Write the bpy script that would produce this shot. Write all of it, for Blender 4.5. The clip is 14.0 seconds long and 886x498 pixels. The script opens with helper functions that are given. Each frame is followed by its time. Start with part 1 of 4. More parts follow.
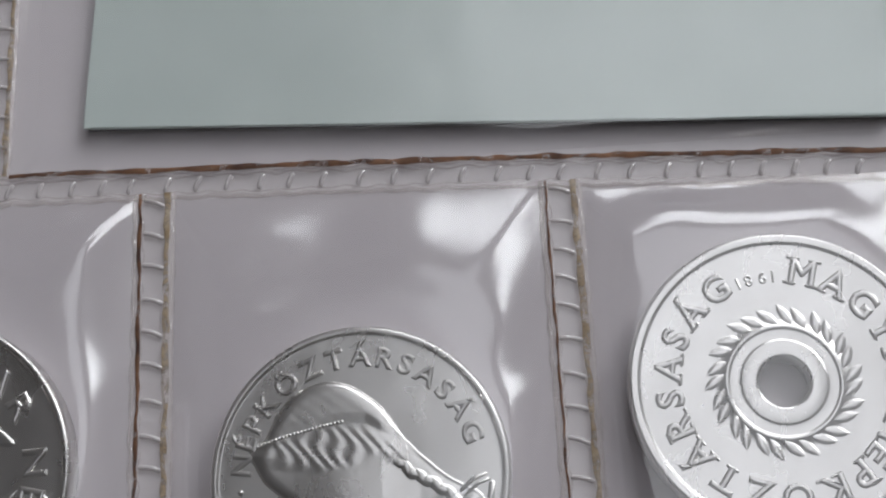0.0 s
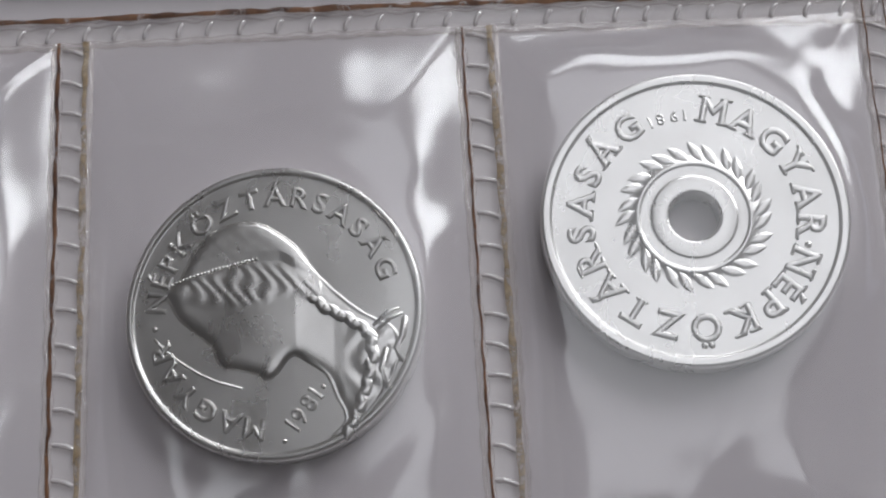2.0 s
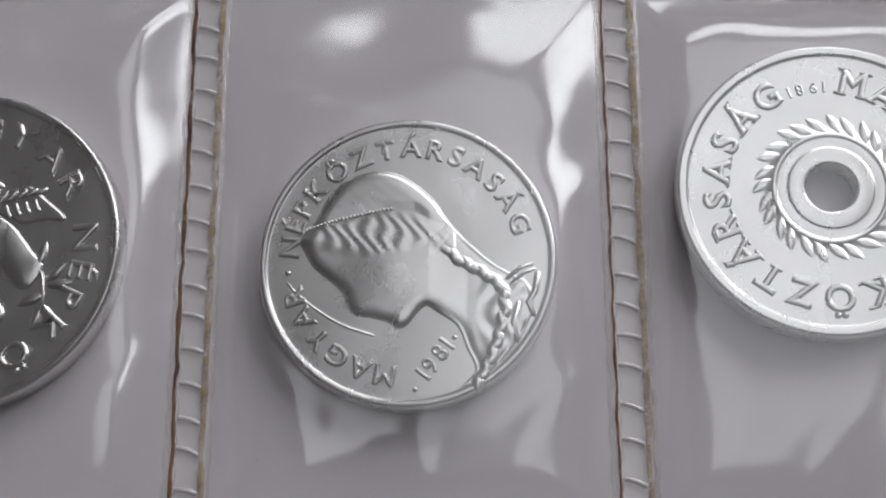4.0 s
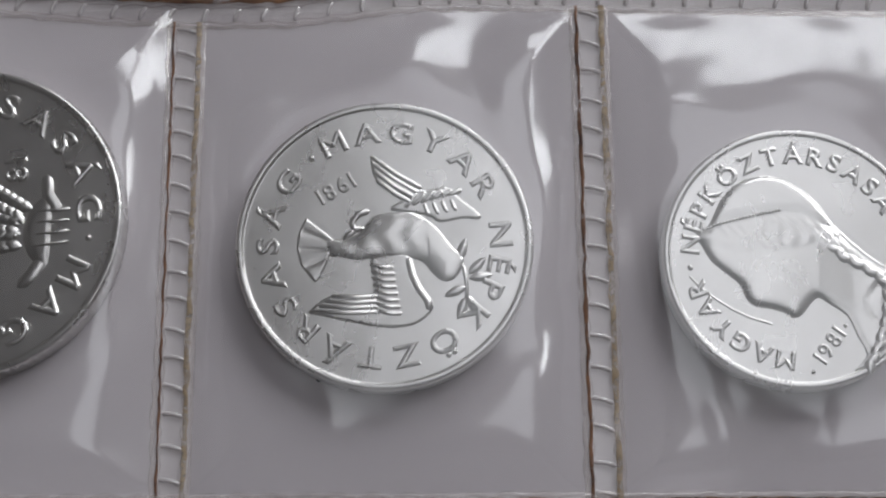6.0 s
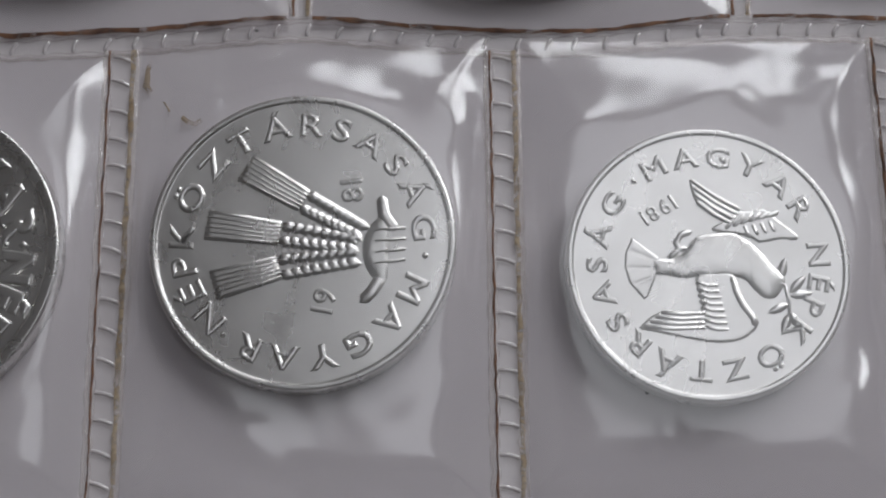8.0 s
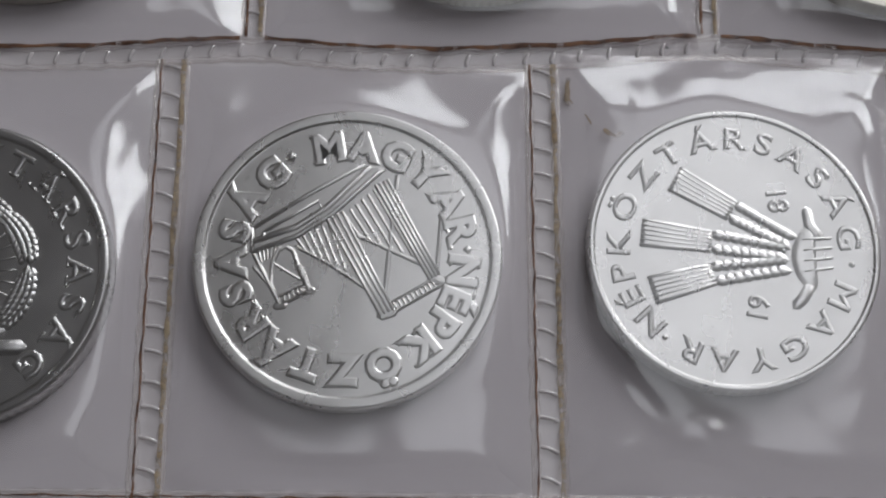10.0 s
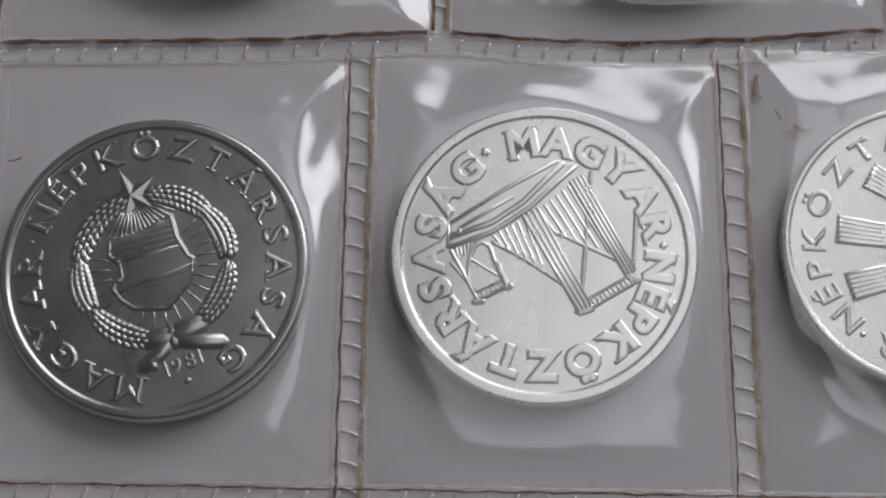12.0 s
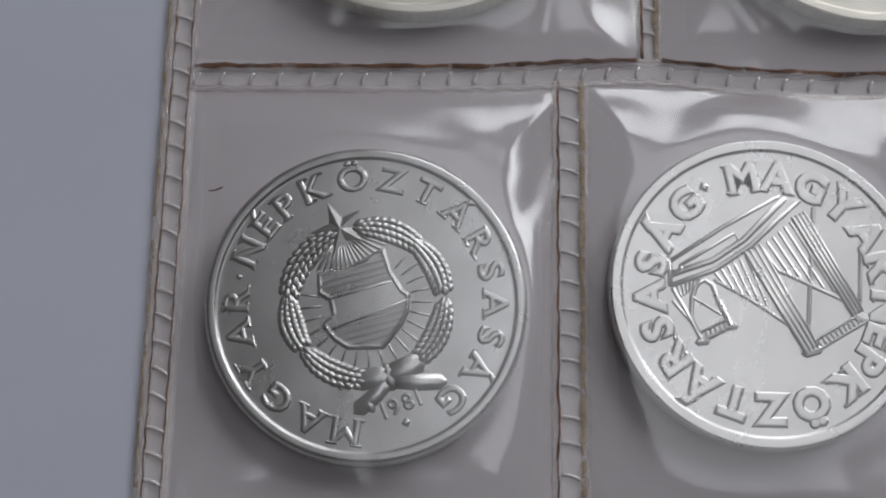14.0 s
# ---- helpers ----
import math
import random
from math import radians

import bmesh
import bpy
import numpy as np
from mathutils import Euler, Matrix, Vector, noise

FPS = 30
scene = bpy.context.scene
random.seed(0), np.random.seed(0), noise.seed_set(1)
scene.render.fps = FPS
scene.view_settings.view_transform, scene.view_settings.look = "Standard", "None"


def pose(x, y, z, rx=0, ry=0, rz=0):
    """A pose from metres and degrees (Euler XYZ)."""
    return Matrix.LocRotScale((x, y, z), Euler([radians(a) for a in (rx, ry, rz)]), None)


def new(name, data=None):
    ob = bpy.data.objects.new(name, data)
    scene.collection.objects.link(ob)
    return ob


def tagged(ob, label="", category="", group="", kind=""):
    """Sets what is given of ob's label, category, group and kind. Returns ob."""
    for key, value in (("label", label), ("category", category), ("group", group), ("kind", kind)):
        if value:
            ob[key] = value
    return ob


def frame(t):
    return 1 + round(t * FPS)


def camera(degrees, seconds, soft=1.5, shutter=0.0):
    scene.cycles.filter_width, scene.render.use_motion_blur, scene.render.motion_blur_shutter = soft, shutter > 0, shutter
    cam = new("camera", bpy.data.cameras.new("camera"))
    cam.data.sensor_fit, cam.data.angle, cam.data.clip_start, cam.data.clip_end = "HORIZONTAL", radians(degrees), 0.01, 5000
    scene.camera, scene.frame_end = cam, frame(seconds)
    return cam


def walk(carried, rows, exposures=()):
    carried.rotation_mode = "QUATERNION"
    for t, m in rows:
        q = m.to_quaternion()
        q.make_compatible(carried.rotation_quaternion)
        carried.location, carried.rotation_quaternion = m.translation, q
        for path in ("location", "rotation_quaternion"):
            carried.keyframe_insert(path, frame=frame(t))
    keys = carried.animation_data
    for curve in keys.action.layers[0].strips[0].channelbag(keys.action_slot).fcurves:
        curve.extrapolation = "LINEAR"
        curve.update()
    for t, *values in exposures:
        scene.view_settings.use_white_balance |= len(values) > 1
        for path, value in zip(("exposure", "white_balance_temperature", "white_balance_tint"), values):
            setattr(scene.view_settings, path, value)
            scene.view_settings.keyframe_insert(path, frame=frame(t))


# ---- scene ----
# Lens and path: the camera is carried a hand's width above a coin page.
cam = camera(35.78, 14.0, soft=2.1)
PATH = [
    (0, pose(0.12327, -0.00242, 0.07902, 16.721, 4.508, -2.285)),
    (0.5, pose(0.12493, -0.00414, 0.07771, 15.803, 4.293, -2.539)),
    (1, pose(0.12735, -0.00653, 0.07667, 15.759, 4.551, -2.451)),
    (1.5, pose(0.12759, -0.00866, 0.07693, 15.939, 4.172, -2.525)),
    (2, pose(0.12689, -0.01018, 0.07696, 15.615, 3.949, -2.633)),
    (2.2, pose(0.12689, -0.00997, 0.07730, 15.584, 3.910, -2.634)),
    (4.3, pose(0.11602, -0.01302, 0.07697, 16.023, 3.735, 0.513)),
    (4.5, pose(0.11285, -0.01302, 0.07782, 15.816, 3.234, 0.444)),
    (5, pose(0.10528, -0.01425, 0.07948, 15.530, 2.317, 0.187)),
    (5.5, pose(0.09647, -0.01422, 0.08438, 15.319, 0.860, 0.053)),
    (6, pose(0.09143, -0.01367, 0.08681, 14.770, 0.814, -0.211)),
    (6.5, pose(0.08504, -0.01273, 0.08679, 14.633, 0.638, -0.195)),
    (7, pose(0.07700, -0.01291, 0.08790, 15.183, 0.504, -0.156)),
    (7.5, pose(0.07073, -0.01387, 0.08981, 15.254, 0.260, -0.093)),
    (8, pose(0.06890, -0.01488, 0.09126, 15.618, 0.175, -0.058)),
    (8.5, pose(0.06274, -0.01608, 0.09283, 15.864, -0.661, -0.301)),
    (9, pose(0.04900, -0.01692, 0.09334, 16.208, -2.090, -0.321)),
    (9.2, pose(0.04517, -0.01759, 0.09349, 16.719, -1.928, -0.134)),
    (11.3, pose(0.03206, -0.01499, 0.09785, 14.674, 1.082, 1.096)),
    (11.5, pose(0.03001, -0.01501, 0.09727, 14.557, 0.882, 1.018)),
    (12, pose(0.02571, -0.01506, 0.09632, 14.818, 0.446, 1.082)),
    (12.5, pose(0.01967, -0.01565, 0.09459, 15.208, -0.455, 1.145)),
    (13, pose(0.01185, -0.01523, 0.09182, 15.513, -1.307, 1.193)),
    (13.5, pose(0.00713, -0.01440, 0.09001, 15.298, -1.454, 1.382)),
    (14, pose(0.00792, -0.01078, 0.09424, 13.967, -1.044, 1.213)),
]
walk(cam, PATH, exposures=[(0, 0.15), (2, 0.15), (5, 0.06), (9, -0.08), (12, -0.09), (14, -0.17)])

# ---------------------------------------------------------------- light
# Three unseen windows are added: a roof one beside the table, two in walls.
world = bpy.data.worlds.new("room_air")
scene.world = world
world.use_nodes = True
world.node_tree.nodes["Background"].inputs[0].default_value = (0.62, 0.72, 0.9, 1)
world.node_tree.nodes["Background"].inputs[1].default_value = 0.4

CEIL = 2.2
WIN = (-0.06, 0.95, -0.25, 1.45)   # added roof window, unseen, metres: x0, x1, y0, y1
SIDE = (0.70, 1.80, 0.40, 1.90)    # added window in the east wall, unseen: y0, y1, z0, z1
EAST = 1.35                        # inner face of the east wall
BACKLIGHT = (0.10, 1.25, 0.55, 1.95)  # added window in the north wall, unseen: x0, x1, z0, z1
NORTH = 1.85                       # inner face of the north wall


def daylight(name, size_x, size_y, radiance, colour, matrix):
    """Area light in the opening of an added window, standing for sky light."""
    data = bpy.data.lights.new(name, "AREA")
    data.shape, data.size, data.size_y = "RECTANGLE", size_x, size_y
    data.energy, data.color = radiance * math.pi * size_x * size_y, colour
    new(name, data).matrix_basis = matrix


daylight("roof_added_light", WIN[1] - WIN[0] - 0.06, WIN[3] - WIN[2] - 0.06, 0.90, (1.0, 0.99, 0.975), pose((WIN[0] + WIN[1]) / 2, (WIN[2] + WIN[3]) / 2, CEIL + 0.1))
daylight("side_added_light", SIDE[3] - SIDE[2] - 0.06, SIDE[1] - SIDE[0] - 0.06, 5.6, (0.96, 0.98, 1.0), pose(EAST + 0.05, (SIDE[0] + SIDE[1]) / 2, (SIDE[2] + SIDE[3]) / 2, 0, 90, 0))
daylight("north_added_light", BACKLIGHT[1] - BACKLIGHT[0] - 0.06, BACKLIGHT[3] - BACKLIGHT[2] - 0.06, 4.1, (0.96, 0.98, 1.0), pose((BACKLIGHT[0] + BACKLIGHT[1]) / 2, NORTH + 0.05, (BACKLIGHT[2] + BACKLIGHT[3]) / 2, -90, 0, 0))


# ---------------------------------------------------------------- materials
class Nodes:
    """A small wrapper to write node materials in few lines."""

    def __init__(self, name):
        self.mat = bpy.data.materials.new(name)
        self.mat.use_nodes = True
        self.tree = self.mat.node_tree
        self.tree.nodes.clear()
        self.out = self.add("ShaderNodeOutputMaterial")

    def add(self, kind, **values):
        node = self.tree.nodes.new(kind)
        for key, value in values.items():
            node.inputs[key.replace("_", " ")].default_value = value
        return node

    def link(self, a, b):
        self.tree.links.new(a, b)

    def coords(self, scale, kind="Object"):
        co = self.add("ShaderNodeTexCoord")
        mapping = self.add("ShaderNodeMapping")
        mapping.inputs["Scale"].default_value = scale if isinstance(scale, tuple) else (scale,) * 3
        self.link(co.outputs[kind], mapping.inputs["Vector"])
        return mapping.outputs["Vector"]

    def noise(self, scale, detail=4.0, rough=0.55, distortion=0.0, kind="Object"):
        n = self.add("ShaderNodeTexNoise", Scale=1.0, Detail=detail, Roughness=rough, Distortion=distortion)
        self.link(self.coords(scale, kind), n.inputs["Vector"])
        return n.outputs["Fac"]

    def ramp(self, fac, *stops):
        r = self.add("ShaderNodeValToRGB")
        el = r.color_ramp.elements
        while len(el) < len(stops):
            el.new(0.5)
        for item, (at, colour) in zip(el, stops):
            item.position, item.color = at, (*colour, 1) if isinstance(colour, tuple) else (colour, colour, colour, 1)
        self.link(fac, r.inputs["Fac"])
        return r.outputs["Color"]

    def bump(self, height, strength, distance):
        b = self.add("ShaderNodeBump", Strength=strength, Distance=distance)
        self.link(height, b.inputs["Height"])
        return b.outputs["Normal"]


def metal(name, c0, c1, r0, r1, grain=0.06):
    """Worn coin metal: cloudy tarnish, fine hairlines and soft dents."""
    m = Nodes(name)
    p = m.add("ShaderNodeBsdfPrincipled", Metallic=1.0)
    cloud = m.noise(190, 3, 0.5, 0.6)
    m.link(m.ramp(cloud, (0.3, c0), (0.7, c1)), p.inputs["Base Color"])
    streak = m.noise((420, 300, 300), 4, 0.6, 0.4)
    m.link(m.ramp(streak, (0.3, r0), (0.75, r1)), p.inputs["Roughness"])
    soft = m.noise(330, 2, 0.5)
    m.link(m.bump(soft, grain, 0.0004), p.inputs["Normal"])
    m.link(p.outputs[0], m.out.inputs["Surface"])
    return m.mat


def film(name, tint, rough, ior, haze, ripple, milk_colour=(0.80, 0.77, 0.785)):
    """Clear soft vinyl: see-through, with gloss that rises at grazing angles and a little milky haze."""
    m = Nodes(name)
    clear = m.add("ShaderNodeBsdfTransparent", Color=(*tint, 1))
    gloss = m.add("ShaderNodeBsdfGlossy", Color=(1, 1, 1, 1), Roughness=rough)
    milk = m.add("ShaderNodeBsdfDiffuse", Color=(*milk_colour, 1))
    nrm = m.bump(m.noise((120, 90, 120), 1.0, 0.4, 0.8), ripple, 0.0012)
    # gloss by Schlick's rule, alike from both sides of the thin film
    facing = m.add("ShaderNodeLayerWeight", Blend=0.5)
    m.link(nrm, gloss.inputs["Normal"])
    m.link(nrm, facing.inputs["Normal"])
    f0 = ((ior - 1) / (ior + 1)) ** 2
    rise = m.add("ShaderNodeMath")
    rise.operation = "POWER"
    rise.inputs[1].default_value = 5.0
    m.link(facing.outputs["Facing"], rise.inputs[0])
    share = m.add("ShaderNodeMapRange")
    share.inputs["To Min"].default_value, share.inputs["To Max"].default_value = f0, 0.9
    m.link(rise.outputs[0], share.inputs["Value"])
    base = m.add("ShaderNodeMixShader")
    base.inputs[0].default_value = haze
    m.link(clear.outputs[0], base.inputs[1])
    m.link(milk.outputs[0], base.inputs[2])
    top = m.add("ShaderNodeMixShader")
    m.link(share.outputs[0], top.inputs[0])
    m.link(base.outputs[0], top.inputs[1])
    m.link(gloss.outputs[0], top.inputs[2])
    m.link(top.outputs[0], m.out.inputs["Surface"])
    return m.mat


def matte(name, c0, c1, scale, rough=0.6, bump=0.2, depth=0.0001, kind="Object"):
    m = Nodes(name)
    p = m.add("ShaderNodeBsdfPrincipled", Roughness=rough)
    big = m.noise(scale, 5, 0.6, 0.3, kind)
    m.link(m.ramp(big, (0.3, c0), (0.72, c1)), p.inputs["Base Color"])
    m.link(m.bump(m.noise(scale * 14, 3, 0.6, 0.0, kind), bump, depth), p.inputs["Normal"])
    m.link(p.outputs[0], m.out.inputs["Surface"])
    return m.mat


ALU = metal("aluminium", (0.69, 0.685, 0.665), (0.80, 0.795, 0.775), 0.25, 0.33)
# same metal in darker colour, for the dark reflection on the leftmost coin
ALU_DIM = metal("dimmed_aluminium", (0.52, 0.52, 0.51), (0.66, 0.66, 0.65), 0.26, 0.34)
NICKEL = metal("yellowed_nickel", (0.66, 0.63, 0.55), (0.78, 0.75, 0.67), 0.32, 0.42)
FILM = film("clear_vinyl", (0.965, 0.955, 0.962), 0.17, 1.97, 0.03, 0.08)
BACK = film("back_vinyl", (0.992, 0.988, 0.988), 0.2, 1.12, 0.72, 0.1, (0.84, 0.80, 0.825))
WELD = film("welded_vinyl", (0.975, 0.965, 0.96), 0.10, 1.45, 0.13, 0.3)
RIM = film("pressed_vinyl", (0.94, 0.92, 0.90), 0.10, 1.6, 0.15, 0.1)
# strong milky haze whitens the rungs, painting in part of their glints
RUNG = film("rung_vinyl", (0.90, 0.88, 0.86), 0.14, 2.0, 0.45, 0.1)


def grime(name, c0, c1, cover):
    """Dirt in an edge: brown, uneven, see-through where it is thin."""
    m = Nodes(name)
    p = m.add("ShaderNodeBsdfPrincipled", Roughness=0.75)
    m.link(m.ramp(m.noise(700, 4, 0.6), (0.3, c0), (0.7, c1)), p.inputs["Base Color"])
    thin = m.add("ShaderNodeBsdfTransparent")
    mix = m.add("ShaderNodeMixShader")
    m.link(m.ramp(m.noise(1100, 5, 0.7, 0.6), (cover - 0.14, 0.0), (cover + 0.14, 1.0)), mix.inputs[0])
    m.link(thin.outputs[0], mix.inputs[1])
    m.link(p.outputs[0], mix.inputs[2])
    m.link(mix.outputs[0], m.out.inputs["Surface"])
    return m.mat


STAIN = grime("brown_grime", (0.05, 0.020, 0.012), (0.25, 0.12, 0.06), 0.34)
TAN = grime("yellowed_edge", (0.26, 0.18, 0.10), (0.50, 0.40, 0.28), 0.47)
TABLE = matte("pale_tabletop", (0.58, 0.60, 0.70), (0.62, 0.64, 0.735), 30, 0.55, 0.06)
CARD = matte("grey_green_card", (0.57, 0.65, 0.625), (0.63, 0.71, 0.685), 160, 0.6, 0.08)
DARK_GREY = matte("dark_grey", (0.04, 0.04, 0.045), (0.09, 0.09, 0.095), 400, 0.7, 0.2)
# unseen walls, coloured dark to deepen the edges of raised letters
PLASTER = matte("plaster", (0.26, 0.245, 0.235), (0.31, 0.295, 0.28), 3, 0.9, 0.2, 0.002)
# unseen ceiling, coloured dark so that coins at the left reflect dark
CEILING = matte("dark_ceiling", (0.085, 0.077, 0.072), (0.11, 0.10, 0.094), 3, 0.9, 0.2, 0.002)
BOARDS = matte("floor_wood", (0.16, 0.10, 0.06), (0.27, 0.18, 0.11), 5, 0.5, 0.2, 0.002)
FRAME = matte("white_frame", (0.74, 0.74, 0.73), (0.80, 0.80, 0.79), 20, 0.4, 0.05)

clear = Nodes("vinyl_bead")
_glass = clear.add("ShaderNodeBsdfPrincipled", Roughness=0.2, IOR=1.4)
_glass.inputs["Base Color"].default_value = (0.93, 0.90, 0.86, 1)
_glass.inputs["Transmission Weight"].default_value = 1.0
_thin = clear.add("ShaderNodeBsdfTransparent", Color=(0.95, 0.93, 0.91, 1))
_both = clear.add("ShaderNodeMixShader")
_both.inputs[0].default_value = 0.45
clear.link(_thin.outputs[0], _both.inputs[1])
clear.link(_glass.outputs[0], _both.inputs[2])
clear.link(_both.outputs[0], clear.out.inputs["Surface"])
BEAD = clear.mat

# ---------------------------------------------------------------- mesh helpers (all shapes are drawn in millimetres)
MM = 0.001


def finish(name, bm, material, smooth=True):
    bmesh.ops.scale(bm, vec=(MM, MM, MM), verts=bm.verts)
    me = bpy.data.meshes.new(name)
    bm.to_mesh(me)
    bm.free()
    for f in me.polygons:
        f.use_smooth = smooth
    me.materials.append(material)
    return me


def part(name, bm, material, parent, label="", smooth=True):
    """One mesh object under a thing or under a part."""
    ob = new(name, finish(name, bm, material, smooth))
    ob.parent = parent
    if label:
        ob["label"] = label
    return ob


def thing(name, x, y, z, label, category, group="", kind="", rz=0.0):
    ob = new(name)
    ob.empty_display_size = 0.005
    ob.matrix_basis = pose(x * MM, y * MM, z * MM, 0, 0, rz)
    return tagged(ob, label, category, group, kind)


def box_bm(x0, y0, z0, x1, y1, z1, bevel=0.0):
    bm = bmesh.new()
    bmesh.ops.create_cube(bm, size=1)
    for v in bm.verts:
        v.co = ((x0 + x1) / 2 + v.co.x * (x1 - x0), (y0 + y1) / 2 + v.co.y * (y1 - y0), (z0 + z1) / 2 + v.co.z * (z1 - z0))
    if bevel:
        bmesh.ops.bevel(bm, geom=bm.edges[:], offset=bevel, segments=2, affect="EDGES")
    return bm


def lathe(bm, profile, segments, wobble=None):
    """Turn (radius, z) pairs about the z axis; wobble(i, radius) may change the radius, for a reeded edge."""
    rings = []
    for r, z in profile:
        ring = []
        for i in range(segments):
            a = 2 * math.pi * i / segments
            q = wobble(i, r) if wobble else r
            ring.append(bm.verts.new((q * math.cos(a), q * math.sin(a), z)))
        rings.append(ring)
    for lo, hi in zip(rings, rings[1:]):
        for i in range(segments):
            j = (i + 1) % segments
            bm.faces.new((lo[i], lo[j], hi[j], hi[i]))
    return rings


def ridge(bm, points, width, height, z=0.0, taper=1.0):
    """A raised rounded line along points; its ends run out to a point. taper: the last width over the first."""
    section = [(-0.5, 0.0), (-0.32, 0.72), (0.0, 1.0), (0.32, 0.72), (0.5, 0.0)]
    pts = [Vector((p[0], p[1], 0)) for p in points]
    rows = []
    n = len(pts)
    for i, p in enumerate(pts):
        ahead = (pts[min(i + 1, n - 1)] - pts[max(i - 1, 0)]).normalized()
        side = Vector((-ahead.y, ahead.x, 0))
        w = width * (1 + (taper - 1) * i / max(n - 1, 1))
        rows.append([bm.verts.new(p + side * (u * w) + Vector((0, 0, z + h * height))) for u, h in section])
    for lo, hi in zip(rows, rows[1:]):
        for i in range(4):
            bm.faces.new((lo[i], hi[i], hi[i + 1], lo[i + 1]))
    for row, k, flip in ((rows[0], 0, 1), (rows[-1], -1, 0)):
        way = (pts[0] - pts[1] if k == 0 else pts[-1] - pts[-2]).normalized()
        tip = bm.verts.new(pts[k] + way * width * 0.45 + Vector((0, 0, z)))
        for i in range(4):
            a, b = row[i], row[i + 1]
            bm.faces.new((tip, a, b) if flip else (tip, b, a))


def smooth_loop(points, steps=5):
    """A closed curve through points."""
    out = []
    n = len(points)
    for i in range(n):
        p0, p1, p2, p3 = (Vector(points[(i + k) % n]) for k in (-1, 0, 1, 2))
        for s in range(steps):
            t = s / steps
            out.append(0.5 * (2 * p1 + (p2 - p0) * t + (2 * p0 - 5 * p1 + 4 * p2 - p3) * t * t + (3 * p1 - p0 - 3 * p2 + p3) * t ** 3))
    return out


def dome(bm, outline, height, z=0.0, heart=None, flat=0.0, rings=5):
    """A low relief: outline stepped in towards its heart while it rises. flat: share of the top that stays level."""
    pts = [Vector((p[0], p[1])) for p in outline]
    area = sum(a.x * b.y - b.x * a.y for a, b in zip(pts, pts[1:] + pts[:1]))
    if area < 0:
        pts.reverse()
    c = Vector(heart) if heart else sum(pts, Vector((0, 0))) / len(pts)
    loops = []
    for k in range(rings):
        u = k / rings
        s = 1 - u
        rise = min(1.0, u / (1 - flat)) if flat < 1 else 1
        h = height * math.sin(rise * math.pi / 2) if k else 0
        loops.append([bm.verts.new((c.x + (p.x - c.x) * s, c.y + (p.y - c.y) * s, z + h)) for p in pts])
    n = len(pts)
    for lo, hi in zip(loops, loops[1:]):
        for i in range(n):
            j = (i + 1) % n
            bm.faces.new((lo[i], lo[j], hi[j], hi[i]))
    tip = bm.verts.new((c.x, c.y, z + height))
    for i in range(n):
        bm.faces.new((loops[-1][i], loops[-1][(i + 1) % n], tip))


def leaf(bm, x, y, turn, length, width, height, z=0.0, base=0.0):
    """A pointed grain or leaf with a raised spine. turn: radians, the way it points."""
    c, s = math.cos(turn), math.sin(turn)
    rows = []
    for k, (u, w) in enumerate(((base, 0.05), (0.2, 0.75), (0.45, 1.0), (0.75, 0.7), (1.0, 0.03))):
        row = []
        for side, h in ((-0.5, 0), (-0.25, 0.75), (0, 1.0), (0.25, 0.75), (0.5, 0)):
            px, py = u * length, side * w * width
            row.append(bm.verts.new((x + px * c - py * s, y + px * s + py * c, z + h * height * (0.4 + 0.6 * w))))
        rows.append(row)
    for lo, hi in zip(rows, rows[1:]):
        for i in range(4):
            bm.faces.new((lo[i], hi[i], hi[i + 1], lo[i + 1]))


# ---------------------------------------------------------------- raised lettering
GLYPHS = {}


def glyph(ch, bold):
    """Verts, faces and width of one character, one unit high for a capital, raised from z = 0 to 1."""
    key = (ch, bold)
    if key not in GLYPHS:
        curve = bpy.data.curves.new("glyph", "FONT")
        curve.body, curve.size, curve.resolution_u = ch, 1.0, 3
        curve.extrude, curve.bevel_depth, curve.bevel_resolution, curve.offset = 0.02, 0.075, 2, max(-0.04, bold - 0.08)
        ob = new("glyph", curve)
        bpy.context.view_layer.update()
        got = ob.evaluated_get(bpy.context.evaluated_depsgraph_get())
        me = got.to_mesh()
        co = np.array([v.co[:] for v in me.vertices])
        faces = [tuple(p.vertices) for p in me.polygons]
        got.to_mesh_clear()
        bpy.data.objects.remove(ob)
        bpy.data.curves.remove(curve)
        cap = 0.72
        co[:, :2] /= cap
        x0, x1 = co[:, 0].min(), co[:, 0].max()
        co[:, 0] -= (x0 + x1) / 2
        co[:, 2] = (co[:, 2] + 0.095) / 0.19
        GLYPHS[key] = (co, faces, x1 - x0)
    return GLYPHS[key]


SERIFS = {"M": ((-0.42, 0), (0.42, 0), (-0.42, 1), (0.42, 1)), "A": ((-0.37, 0), (0.37, 0)), "Á": ((-0.37, 0), (0.37, 0)), "Y": ((0, 0), (-0.36, 1), (0.36, 1)), "R": ((-0.27, 0), (0.32, 0), (-0.27, 1)), "N": ((-0.33, 0), (-0.33, 1), (0.33, 1)),
          "K": ((-0.29, 0), (-0.29, 1), (0.30, 0), (0.28, 1)), "P": ((-0.25, 0), (-0.25, 1)), "T": ((0, 0),), "É": ((-0.24, 0), (-0.24, 1))}


def put_serifs(bm, ch, x, y, turn, height, rise, z, wide, size):
    """Short cross strokes at the ends of a letter's stems."""
    c, s = math.cos(turn), math.sin(turn)
    for px, py in SERIFS.get(ch, ()):
        ends = []
        for side in (-0.5, 0, 0.5):
            u, v = (px + side * size) * height * wide, (py - 0.5) * height * 0.97
            ends.append((x + u * c - v * s, y + u * s + v * c))
        ridge(bm, ends, 0.15 * height, rise * 0.5, z)


